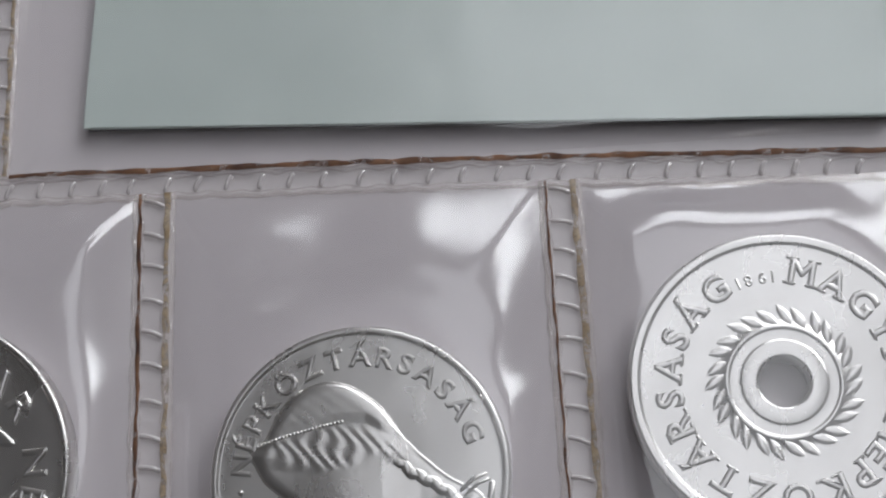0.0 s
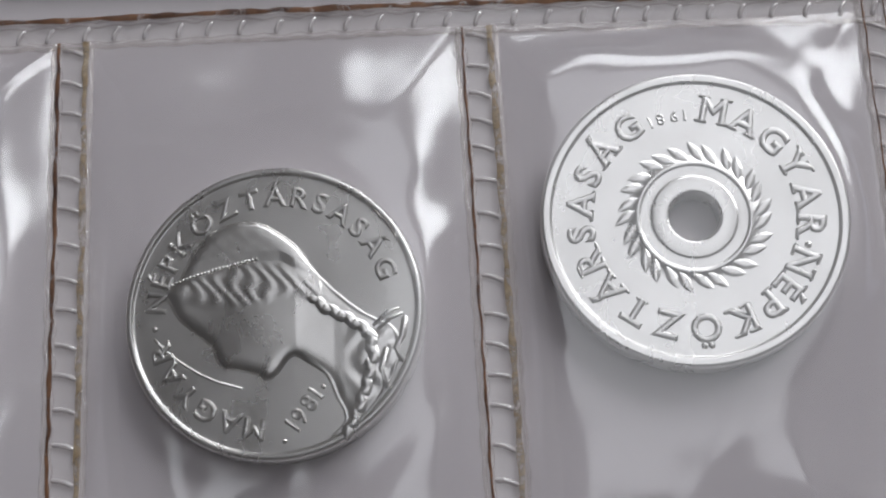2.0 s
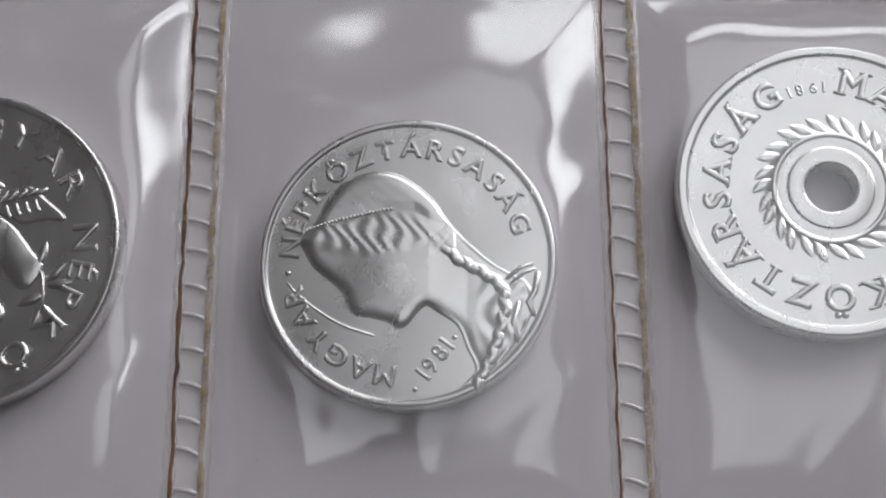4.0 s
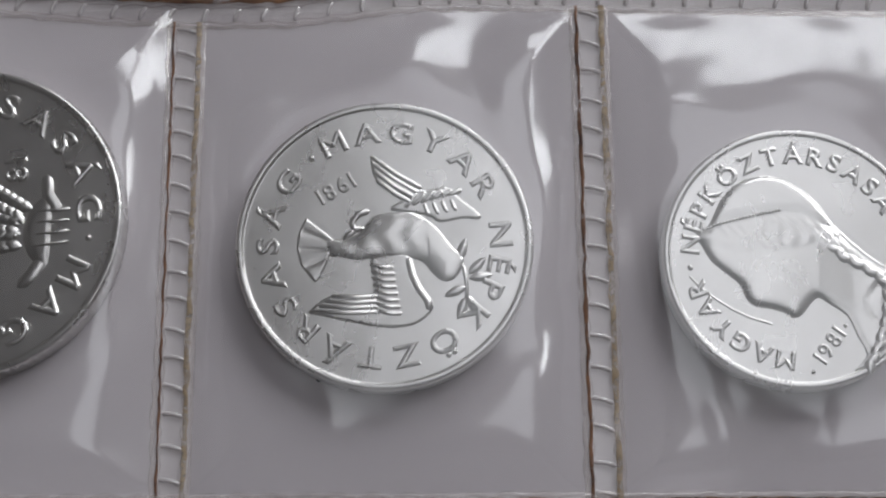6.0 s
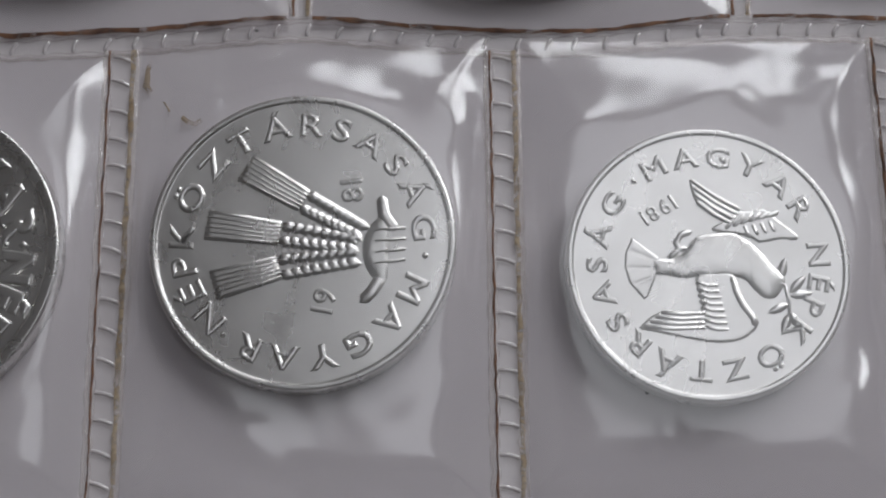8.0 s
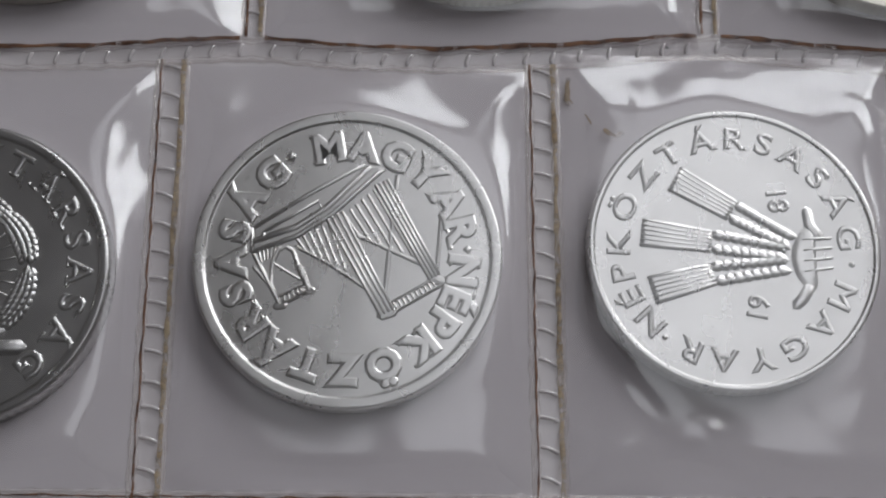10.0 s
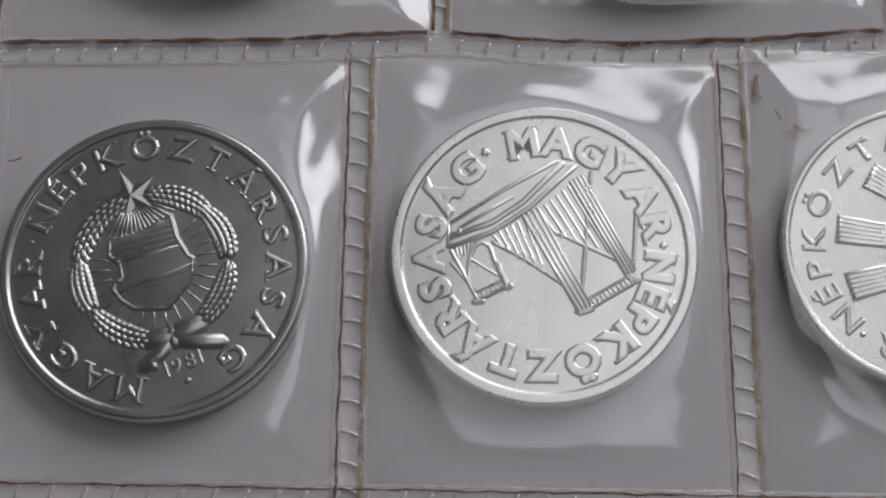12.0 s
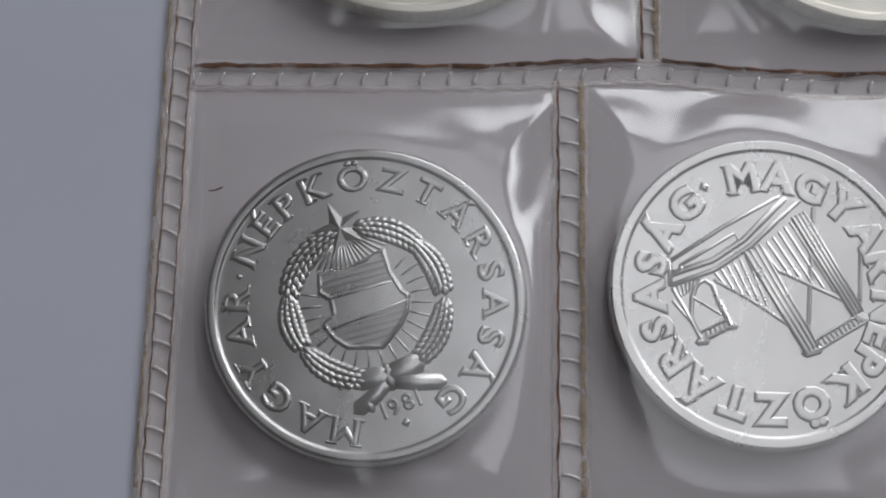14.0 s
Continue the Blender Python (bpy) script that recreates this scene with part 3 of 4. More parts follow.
def ten(ob, r):
    words(ob, r * 0.785, r * 0.148, (("MAGYAR", -27, 60), ("NÉPKÖZTÁRSASÁG", 86, 303)), bold=0.04, wide=1.2)
    bm = bmesh.new()
    arc_text(bm, "·", r * 0.78, -40, -40, r * 0.14, RISE, Z)
    part("ornament", bm, ALU, ob)
    bm = bmesh.new()
    line_text(bm, "1981", -0.33 * r, 0.38 * r, radians(211), 0.11 * r, RISE * 0.8, Z, bold=0.02)
    part("date", bm, ALU, ob, smooth=False)

    def ribs(x, y, d):
        a = np.arctan2(y / r + 0.045, x / r + 0.22)
        return -0.04 * np.abs(np.sin(a * 8.5)) ** 6 * np.clip((-0.34 - x / r) * 12, 0, 1)

    part("tail", relief(scaled([(-0.53, 0.18), (-0.44, 0.11), (-0.34, 0.03), (-0.36, -0.08), (-0.43, -0.25), (-0.46, -0.27), (-0.56, -0.15), (-0.59, -0.03), (-0.58, 0.07)], r), 0.10, 0.14, ribs), ALU, ob)
    body = smooth_loop([(-0.40, 0.01), (-0.34, 0.025), (-0.26, 0.03), (-0.17, 0.07), (-0.12, 0.14), (-0.06, 0.19), (0.04, 0.21), (0.16, 0.22), (0.25, 0.19), (0.33, 0.13), (0.40, 0.05), (0.46, -0.03), (0.52, -0.09), (0.53, -0.15), (0.47, -0.25), (0.39, -0.265), (0.32, -0.21), (0.25, -0.13), (0.15, -0.11), (-0.08, -0.11), (-0.18, -0.12), (-0.28, -0.10), (-0.37, -0.085)], 4)
    part("dove_body", relief([p * r for p in body], 0.22, 1.3, lambda x, y, d: 0.012 * np.sin(x / r * 38 + np.sin(y / r * 30)) * (x < 0.3 * r)), ALU, ob)
    upper = smooth_loop([(-0.10, 0.62), (-0.03, 0.52), (0.10, 0.43), (0.27, 0.37), (0.41, 0.39), (0.51, 0.31), (0.64, 0.20), (0.63, 0.16), (0.52, 0.165), (0.37, 0.14), (0.28, 0.19), (0.04, 0.23), (0.11, 0.29), (0.18, 0.30), (0.03, 0.37), (-0.06, 0.44), (-0.09, 0.52)], 3)
    lower = smooth_loop([(-0.08, -0.10), (-0.08, -0.20), (-0.06, -0.34), (-0.20, -0.35), (-0.36, -0.36), (-0.50, -0.47), (-0.40, -0.50), (-0.18, -0.55), (0.03, -0.58), (0.20, -0.56), (0.31, -0.48), (0.32, -0.42), (0.26, -0.36), (0.20, -0.28), (0.18, -0.16), (0.15, -0.08)], 3)
    primaries = [(-0.085 + 0.012 * k, 0.60 - 0.055 * k, 0.24 - 0.02 * k, 0.385 - 0.035 * k) for k in range(4)]
    coverts = [(0.14 + 0.055 * k, 0.245 + 0.018 * k, 0.21 + 0.06 * k, 0.34 + 0.005 * k) for k in range(6)] + [(0.30 + 0.06 * k, 0.19 + 0.012 * k, 0.27 + 0.06 * k, 0.26 + 0.01 * k) for k in range(4)]
    primaries2 = [(-0.46 + 0.04 * k, -0.465 + 0.033 * k, -0.05, -0.475 + 0.036 * k) for k in range(4)]
    coverts2 = [(-0.085 + 0.007 * k, -0.15 - 0.045 * k, 0.055 + 0.008 * k, -0.17 - 0.045 * k) for k in range(8)]
    for out, quills in ((upper, primaries + coverts), (lower, primaries2 + coverts2)):
        bm = relief([p * r for p in out], 0.13, 0.22)
        for ax, ay, bx, by in quills:
            mx, my = (ax + bx) / 2, (ay + by) / 2 - 0.012
            ridge(bm, [(ax * r, ay * r), (mx * r, my * r), (bx * r, by * r)], 0.034 * r, 0.085, Z + 0.10)
        if out is lower:
            ridge(bm, scaled([(0.165, -0.12), (0.185, -0.22), (0.23, -0.32), (0.29, -0.40), (0.30, -0.45)], r), 0.06 * r, 0.17, Z + 0.06)
        part("wing", bm, ALU, ob)
    bm = bmesh.new()
    ridge(bm, [(0.47 * r, -0.12 * r), (0.53 * r, -0.17 * r), (0.55 * r, -0.30 * r), (0.545 * r, -0.42 * r)], 0.026 * r, 0.12, Z)
    for x, y, a in ((0.50, -0.13, 75), (0.56, -0.22, 45), (0.56, -0.25, 10), (0.55, -0.30, 205), (0.55, -0.36, -60), (0.545, -0.37, 250)):
        leaf(bm, x * r, y * r, radians(a), 0.17 * r, 0.07 * r, 0.13, Z)
    part("olive_branch", bm, ALU, ob)
    bm = bmesh.new()
    ridge(bm, scaled([(-0.12, 0.22), (-0.18, 0.20), (-0.22, 0.14), (-0.20, 0.09), (-0.15, 0.10)], r), 0.05 * r, 0.16, Z)
    ridge(bm, scaled([(-0.20, 0.09), (-0.27, 0.03)], r), 0.045 * r, 0.14, Z)
    part("foot", bm, ALU, ob)


def five(ob, r):
    words(ob, r * 0.795, r * 0.135, (("MAGYAR", 190, 252), ("NÉPKÖZTÁRSASÁG", 277, 432)), bold=0.05, wide=1.06)
    bm = bmesh.new()
    arc_text(bm, "·", r * 0.80, 264, 264, r * 0.14, RISE, Z)
    part("ornament", bm, ALU, ob)
    bm = bmesh.new()
    line_text(bm, "1981", 0.19 * r, -0.67 * r, radians(53), r * 0.115, RISE, Z, bold=0.04)
    for u in (-0.215, 0.215):
        arc_text(bm, "·", r * math.hypot(0.19 + u * 0.60, -0.70 + u * 0.80), math.degrees(math.atan2(0.19 + u * 0.60, -0.70 + u * 0.80)), 0, r * 0.11, RISE, Z)
    part("date", bm, ALU, ob, smooth=False)
    # the figure is one plain shape: a smooth cap, a band of waves below it and a plaited cord
    shape = smooth_loop([(-0.74, 0.16), (-0.64, 0.25), (-0.595, 0.34), (-0.53, 0.46), (-0.41, 0.57), (-0.25, 0.625), (-0.10, 0.615), (0.02, 0.555), (0.17, 0.43), (0.29, 0.25), (0.44, 0.09), (0.58, -0.03), (0.70, -0.10), (0.80, -0.16), (0.84, -0.30), (0.80, -0.44),
                         (0.70, -0.62), (0.55, -0.78), (0.35, -0.87), (0.455, -0.75), (0.40, -0.61), (0.355, -0.49), (0.31, -0.43), (0.22, -0.37), (0.145, -0.32), (0.09, -0.345), (0.02, -0.435), (-0.05, -0.47), (-0.12, -0.43), (-0.24, -0.395), (-0.33, -0.38), (-0.395, -0.32), (-0.44, -0.21), (-0.53, -0.13), (-0.64, -0.03), (-0.70, 0.08)], 3)

    def modelling(x, y, d):
        u, v = x / r, y / r
        brim = np.interp(u, (-0.74, -0.51, -0.165, 0.05, 0.25), (0.19, 0.28, 0.34, 0.33, 0.22))
        low = np.interp(u, (-0.66, -0.47, -0.24, 0.0, 0.14, 0.3), (0.09, 0.03, 0.01, 0.05, 0.09, 0.0))
        cap = np.clip((v - brim) * 14, 0, 1)
        band = np.clip((brim - v) * 18, 0, 1) * np.clip((v - low) * 16, 0, 1) * (u < 0.32)
        curl = np.sin(u * 64 + 2.0 * np.sin(v * 26 + u * 11) + v * 26)
        drape = np.clip((u - 0.46) * 10, 0, 1) * np.clip((-0.08 - v) * 10, 0, 1)
        swell = np.exp(-((u + 0.12) ** 2 + (v + 0.12) ** 2) / 0.07)
        thin = np.clip((u - 0.15) * 4, 0, 1)
        return 0.07 * cap + 0.0015 * cap * np.sin((u * 0.8 + v) * 75) + band * (0.04 + 0.011 * curl) + drape * 0.03 * np.sin(u * 30 + 3 * np.sin(v * 13)) + 0.09 * swell - 0.13 * thin

    bm = relief([p * r for p in shape], 0.22, 0.8, modelling)
    for k in range(26):
        u = k / 25
        x, y = -0.73 + 0.62 * u, 0.185 + 0.165 * u ** 0.72
        dome(bm, [((x + 0.013 * math.cos(t)) * r, (y + 0.013 * math.sin(t)) * r) for t in np.linspace(0, 2 * math.pi, 9)[:-1]], 0.07, Z + 0.05 + 0.26 * min(1.0, 3 * u), rings=2)
    cord = [(0.04, 0.30), (0.18, 0.14), (0.32, 0.01), (0.48, -0.08), (0.61, -0.17), (0.65, -0.30), (0.62, -0.48), (0.56, -0.66), (0.50, -0.78)]
    for k, (x, y, way) in enumerate(along(cord, 26)):
        s = 1 if k % 2 else -1
        leaf(bm, x * r + 0.03 * r * s * math.sin(way), y * r - 0.03 * r * s * math.cos(way), way + 0.45 * s, 0.13 * r, 0.085 * r, 0.10, Z + 0.14)
    for pts, w in (([(0.66, -0.14), (0.74, -0.07), (0.83, -0.035)], 0.03), ([(0.69, -0.17), (0.77, -0.10), (0.85, -0.07)], 0.025), ([(0.87, -0.10), (0.85, -0.22), (0.80, -0.30), (0.84, -0.38)], 0.05), ([(0.74, -0.30), (0.70, -0.44), (0.73, -0.55)], 0.05)):
        ridge(bm, scaled(pts, r), w * r, 0.12, Z)
    ridge(bm, scaled([(-0.80, -0.15), (-0.73, -0.23), (-0.62, -0.32), (-0.50, -0.40), (-0.38, -0.46), (-0.22, -0.51)], r), 0.022 * r, 0.05, Z)
    part("relief", bm, ALU, ob)


def two(ob, r):
    words(ob, r * 0.745, r * 0.175, (("MAGYAR", 15, 99), ("NÉPKÖZTÁRSASÁG", 118, 329)), bold=0.05, serif=0.40)
    bm = bmesh.new()
    arc_text(bm, "·", r * 0.74, 108.5, 108.5, r * 0.16, RISE, Z)
    part("ornament", bm, ALU, ob)
    bm = bmesh.new()
    arc_text(bm, "1981", r * 0.70, 0, -19, r * 0.075, RISE * 0.7, Z, inward=True, bold=0.03)
    part("date", bm, ALU, ob, smooth=False)
    bm = bmesh.new()
    for k in range(27):
        a = 2 * math.pi * k / 27
        x, y = 0.385 * r * math.sin(a), 0.385 * r * math.cos(a)
        leaf(bm, x, y, math.pi / 2 - a + radians(46 if k % 2 else 56), 0.165 * r, 0.074 * r, 0.06, Z)
    part("wreath", bm, ALU, ob)


LOWER = [  # x, y, radius, builder
    (3.92, 8.36, 11.18, forint, "silver-grey aluminium coin, colour dimmed, with reeded edge, star and shield", dict(reeds=110, rim=0.85, shoulder=0.4, material=ALU_DIM)),
    (31.68, 9.85, 11.0, fifty, "bright aluminium coin with raised suspension bridge and bold lettering", dict(rim=0.85, shoulder=0.18)),
    (59.14, 10.85, 10.48, twenty, "aluminium coin with three raised wheat ears and reeded edge", dict(reeds=100, rim=0.5, shoulder=0.24)),
    (86.54, 9.20, 9.60, ten, "aluminium coin with a raised flying dove and olive branch", dict(rim=0.45)),
    (112.88, 8.12, 8.58, five, "small worn aluminium coin with plain raised relief in clear pocket", dict(rim=0.42)),
    (137.02, 12.09, 8.74, two, "small aluminium coin with round centre hole and leaf wreath", dict(rim=0.62, hole=1.42)),
]
for x, y, r, build, label, more in LOWER:
    build(coin(x, y, r, label, **more), r)

UPPER = [(6.4, 43.7, 14.0), (40.6, 43.2, 13.2), (73.9, 43.0, 13.6)]
for x, y, r in UPPER:
    ob = coin(x, y, r, "yellowish nickel coin in the upper row of clear pockets", "coins in the upper pockets", NICKEL, rim=0.8, reeds=130)
    words(ob, r * 0.80, r * 0.11, (("MAGYAR", 115, 190), ("NÉPKÖZTÁRSASÁG", 215, 440)), NICKEL)
    bm = bmesh.new()
    dome(bm, [(0.5 * r * math.cos(t), 0.5 * r * math.sin(t)) for t in np.linspace(0, 2 * math.pi, 33)[:-1]], 0.25, Z, rings=6)
    part("relief", bm, NICKEL, ob)

# ---------------------------------------------------------------- the page of clear pockets
page = thing("coin_page", 0, 0, 0, "clear vinyl coin album page with welded pockets on a pale table", "album page")
X0, X1, Y0, Y1 = -11.4, 150.7, -42.0, 92.0
part("back_sheet", box_bm(X0, Y0, 0.02, X1, Y1, 0.10), BACK, page, smooth=False)

SEAM_TOP = [(-12, 25.8), (0, 26.1), (12, 26.45), (22, 27.2), (25, 27.25), (31, 26.7), (38, 26.5), (47, 26.95), (56, 27.85), (59, 27.95), (67, 27.15), (74, 26.75), (80, 26.8),
            (88, 27.9), (92, 27.95), (96, 27.85), (110, 27.5), (124, 27.0), (141, 26.2), (152, 25.6)]


def seam_y(x):
    return float(np.interp(x, [p[0] for p in SEAM_TOP], [p[1] for p in SEAM_TOP]))


VERT = [(-10.1, -10.2), (18.1, 18.2), (45.65, 46.05), (72.85, 73.1), (100.25, 100.4), (125.2, 125.6), (149.1, 148.8)]   # weld centres: top and bottom of the lower row
UVERT = [-10.1, 23.95, 58.35, 90.1, 149.1]
LOW = -6.6


def wave(seed, s, size):
    return noise.noise(Vector((s * size, seed * 7.31, 0.37)))


def pocket_film(name, x0, x1, y0, y1, lift, seed, label):
    """A soft film held down at its welds and lifted by what is in the pocket, with slack waves."""
    step = 0.38
    nx, ny = int((x1 - x0) / step) + 1, int((y1 - y0) / step) + 1
    xs, ys = np.linspace(x0, x1, nx), np.linspace(y0, y1, ny)
    gx, gy = np.meshgrid(xs, ys)
    sway = np.zeros(gx.shape + (4,))
    for j in range(ny):
        for i in range(nx):
            x, y = gx[j, i], gy[j, i]
            q = Vector((x * 0.055 + 3, y * 0.055, seed * 1.9))
            bent = Vector((noise.noise(q), noise.noise(q + Vector((9, 4, 1))), 0))
            p = Vector((x * 0.10, y * 0.085, seed * 3.7)) + bent * 1.1
            fold = abs(noise.noise(Vector((x * 0.075, y * 0.06, seed * 5.3 + 40)) + bent * 0.8))
            sway[j, i] = noise.noise(p), noise.noise(p * 2.6 + q), noise.noise(Vector((x * 0.16, y * 0.16, seed * 2.3 + 11)) + bent * 0.5), math.exp(-(fold / 0.09) ** 2)
    # the film bends down over an uneven breadth along each weld
    breadth = 1 + 0.75 * sway[..., 2]
    edge = np.minimum(np.minimum((gx - x0) * 1.15, (x1 - gx) * 1.0), np.minimum((gy - y0) * 1.3, (y1 - gy) * 0.72)) * breadth
    edge = np.maximum(edge, 0)
    soft = np.clip(edge / 3.0, 0, 1)
    # a stiff film stays level over what lifts it and bends down close to its welds
    away, top = lift(gx, gy)
    reach = edge / (edge + away + 1e-6)
    drum = 1 - np.exp(-(edge / 2.4) ** 1.25)
    z = 0.22 + (top - 0.22) * (1 - (1 - drum) * (1 - reach ** 2 * (3 - 2 * reach)))
    slack = np.clip(away / 2.5, 0.05, 1) * soft
    # faint rings round what lifts it, slack waves and a few drawn folds
    ring = 0.05 * np.sin(away * 2.1 + 0.35 * np.sin(gx * 0.5 + seed)) * np.exp(-away / 3.5)
    z = z + slack * (0.50 * sway[..., 0] + 0.07 * sway[..., 1] + 0.16 * sway[..., 3] + 0.05 + ring) + 0.10 * soft
    z = np.maximum(z, 0.16)
    bm = bmesh.new()
    grid = [[bm.verts.new((xs[i], ys[j], z[j, i])) for i in range(nx)] for j in range(ny)]
    for j in range(ny - 1):
        for i in range(nx - 1):
            bm.faces.new((grid[j][i], grid[j][i + 1], grid[j + 1][i + 1], grid[j + 1][i]))
    return part(name, bm, FILM, page, label)


def over_coin(x, y, r, top=2.02):
    return lambda gx, gy: (np.maximum(np.hypot(gx - x, gy - y) - r - 0.1, 0), top)


for k, (x, y, r, _, _, _) in enumerate(LOWER):
    a, b = VERT[k], VERT[k + 1]
    pocket_film("pocket_film", (a[0] + a[1]) / 2 + 1.2, (b[0] + b[1]) / 2 - 1.2, LOW, seam_y((a[0] + b[0]) / 2) - 1.7, over_coin(x, y, r), k + 1, "")
for k, (x, y, r) in enumerate(UPPER):
    pocket_film("pocket_film", UVERT[k] + 0.8, UVERT[k + 1] - 0.8, seam_y(x) + 0.2, 62.0, over_coin(x, y, r), k + 21, "")

CARD_TURN = -3.1


def over_card(gx, gy):
    c, s = math.cos(radians(-CARD_TURN)), math.sin(radians(-CARD_TURN))
    u, v = (gx - 95.8) * c - (gy - 30.6) * s, (gx - 95.8) * s + (gy - 30.6) * c
    return np.hypot(np.maximum(np.maximum(-u, u - 49.9), 0), np.maximum(np.maximum(-v, v - 27), 0)), 1.12


pocket_film("pocket_film", UVERT[3] + 0.8, UVERT[4] - 0.8, seam_y(120) + 0.3, 62.0, over_card, 31, "").visible_shadow = False

card = thing("card", 95.8, 30.6, 0.12, "plain grey-green card with dark lower edge in a wide pocket", "card", rz=CARD_TURN)
part("sheet", box_bm(0, 0, 0.62, 49.9, 27, 0.88, 0.06), CARD, card, smooth=False)
# dark layer under the sheet, a dark line along its lower edge
part("underlayer", box_bm(0.15, 0.12, 0.0, 49.7, 26.9, 0.61, 0.05), DARK_GREY, card, "dark grey layer under the sheet", smooth=False)


def ribbon(bm, pts, width, z, seed, gaps=0.0):
    """A flat uneven streak along pts, broken where gaps asks for it."""
    last = None
    n = len(pts)
    for i in range(n):
        p, q = Vector(pts[max(i - 1, 0)]), Vector(pts[min(i + 1, n - 1)])
        way = (q - p).normalized()
        side = Vector((-way.y, way.x))
        w = width * (0.7 + 0.55 * max(0.0, 0.5 + wave(seed, i, 0.31)))
        if gaps and wave(seed + 5, i, 0.17) < gaps - 0.5:
            last = None
            continue
        c = Vector(pts[i]) + side * 0.10 * wave(seed + 2, i, 0.4)
        row = [bm.verts.new((*(c + side * w * u), z + h)) for u, h in ((-0.5, 0), (0, 0.05), (0.5, 0))]
        if last:
            for k in range(2):
                bm.faces.new((last[k], row[k], row[k + 1], last[k + 1]))
        last = row


def bead(bm, pts, width, height, z, seed, scallop=0.12, pitch=0.0, step=0.35):
    """The pressed rim of a weld: a thin wavy roll of vinyl, bulging between the rungs."""
    out = []
    for i, p in enumerate(pts):
        q = Vector(pts[min(i + 1, len(pts) - 1)]) - Vector(pts[max(i - 1, 0)])
        side = Vector((-q.y, q.x)).normalized()
        bulge = 0.16 * abs(math.sin(math.pi * i * step / pitch)) * (1 if scallop > 0 else -1) if pitch else 0.0
        out.append(Vector(p) + side * (abs(scallop) * wave(seed, i, 0.45) + bulge))
    ridge(bm, out, width, height, z)


def rung_mesh(length, width, height):
    bm = bmesh.new()
    ridge(bm, [(-length / 2, 0), (-length / 6, 0.06), (length / 6, 0.05), (length / 2, -0.04)], width, height)
    return finish("rung", bm, RUNG)


RUNG_LONG, RUNG_SHORT = rung_mesh(1.2, 0.30, 0.15), rung_mesh(0.85, 0.32, 0.16)


def weld(centre, half, pitch, slant, seed, left_stain, right_stain, rungs=True, short=False):
    """A welded seam along centre points: flat band, two pressed rims, cross rungs and grime in its edges."""
    n = len(centre)
    sides = []
    for i in range(n):
        q = Vector(centre[min(i + 1, n - 1)]) - Vector(centre[max(i - 1, 0)])
        sides.append(Vector((-q.y, q.x)).normalized())
    bm = bmesh.new()
    rows = []
    for p, s in zip(centre, sides):
        rows.append([bm.verts.new((*(Vector(p) + s * half * u), z)) for u, z in ((-1.15, 0.16), (-0.9, 0.30), (-0.45, 0.21), (0.45, 0.21), (0.9, 0.30), (1.15, 0.16))])
    for lo, hi in zip(rows, rows[1:]):
        for k in range(5):
            bm.faces.new((lo[k], hi[k], hi[k + 1], lo[k + 1]))
    bmesh.ops.recalc_face_normals(bm, faces=bm.faces)
    band = part("weld", bm, WELD, page)
    for u, sd, sign, wide in ((-0.92, 1, -1, 0.34), (0.92, 2, 1, 0.34), (-0.52, 3, -1, 0.13), (0.52, 4, 1, 0.13)):
        bm = bmesh.new()
        bead(bm, [Vector(p) + s * half * u for p, s in zip(centre, sides)], wide, wide * 0.5, 0.25 if abs(u) > 0.7 else 0.215, seed + sd * 11, 0.10 * sign, pitch)
        part("pressed_rim", bm, RIM, band).visible_shadow = False
    for u, kind in ((0.74, left_stain), (-0.74, right_stain)):
        if kind:
            mat, width, gaps = kind
            bm = bmesh.new()
            ribbon(bm, [Vector(p) + s * half * u for p, s in zip(centre, sides)], width, 0.32, seed + 3 + u, 0.0)
            part("grime_line", bm, mat, band, "brown grime caught in the welded edge")
    if rungs:
        total, at, rng = 0.0, 0.6, random.Random(seed)
        for i in range(n - 1):
            a, b = Vector(centre[i]), Vector(centre[i + 1])
            seg = (b - a).length
            while at < total + seg:
                p = a + (b - a) * ((at - total) / seg)
                ob = new("rung", RUNG_SHORT if short else RUNG_LONG)
                ob.parent = band
                way = math.atan2((b - a).y, (b - a).x)
                ob.matrix_basis = pose(p.x * MM, p.y * MM, 0.205 * MM, 0, 0, math.degrees(way) + 90 + slant + rng.uniform(-6, 6))
                at += pitch * rng.uniform(0.85, 1.15)
            total += seg
    return band


def column(xt, xb, y0, y1, step=0.35):
    n = int((y1 - y0) / step)
    return [(xt + (xb - xt) * i / n, y1 + (y0 - y1) * i / n) for i in range(n + 1)]


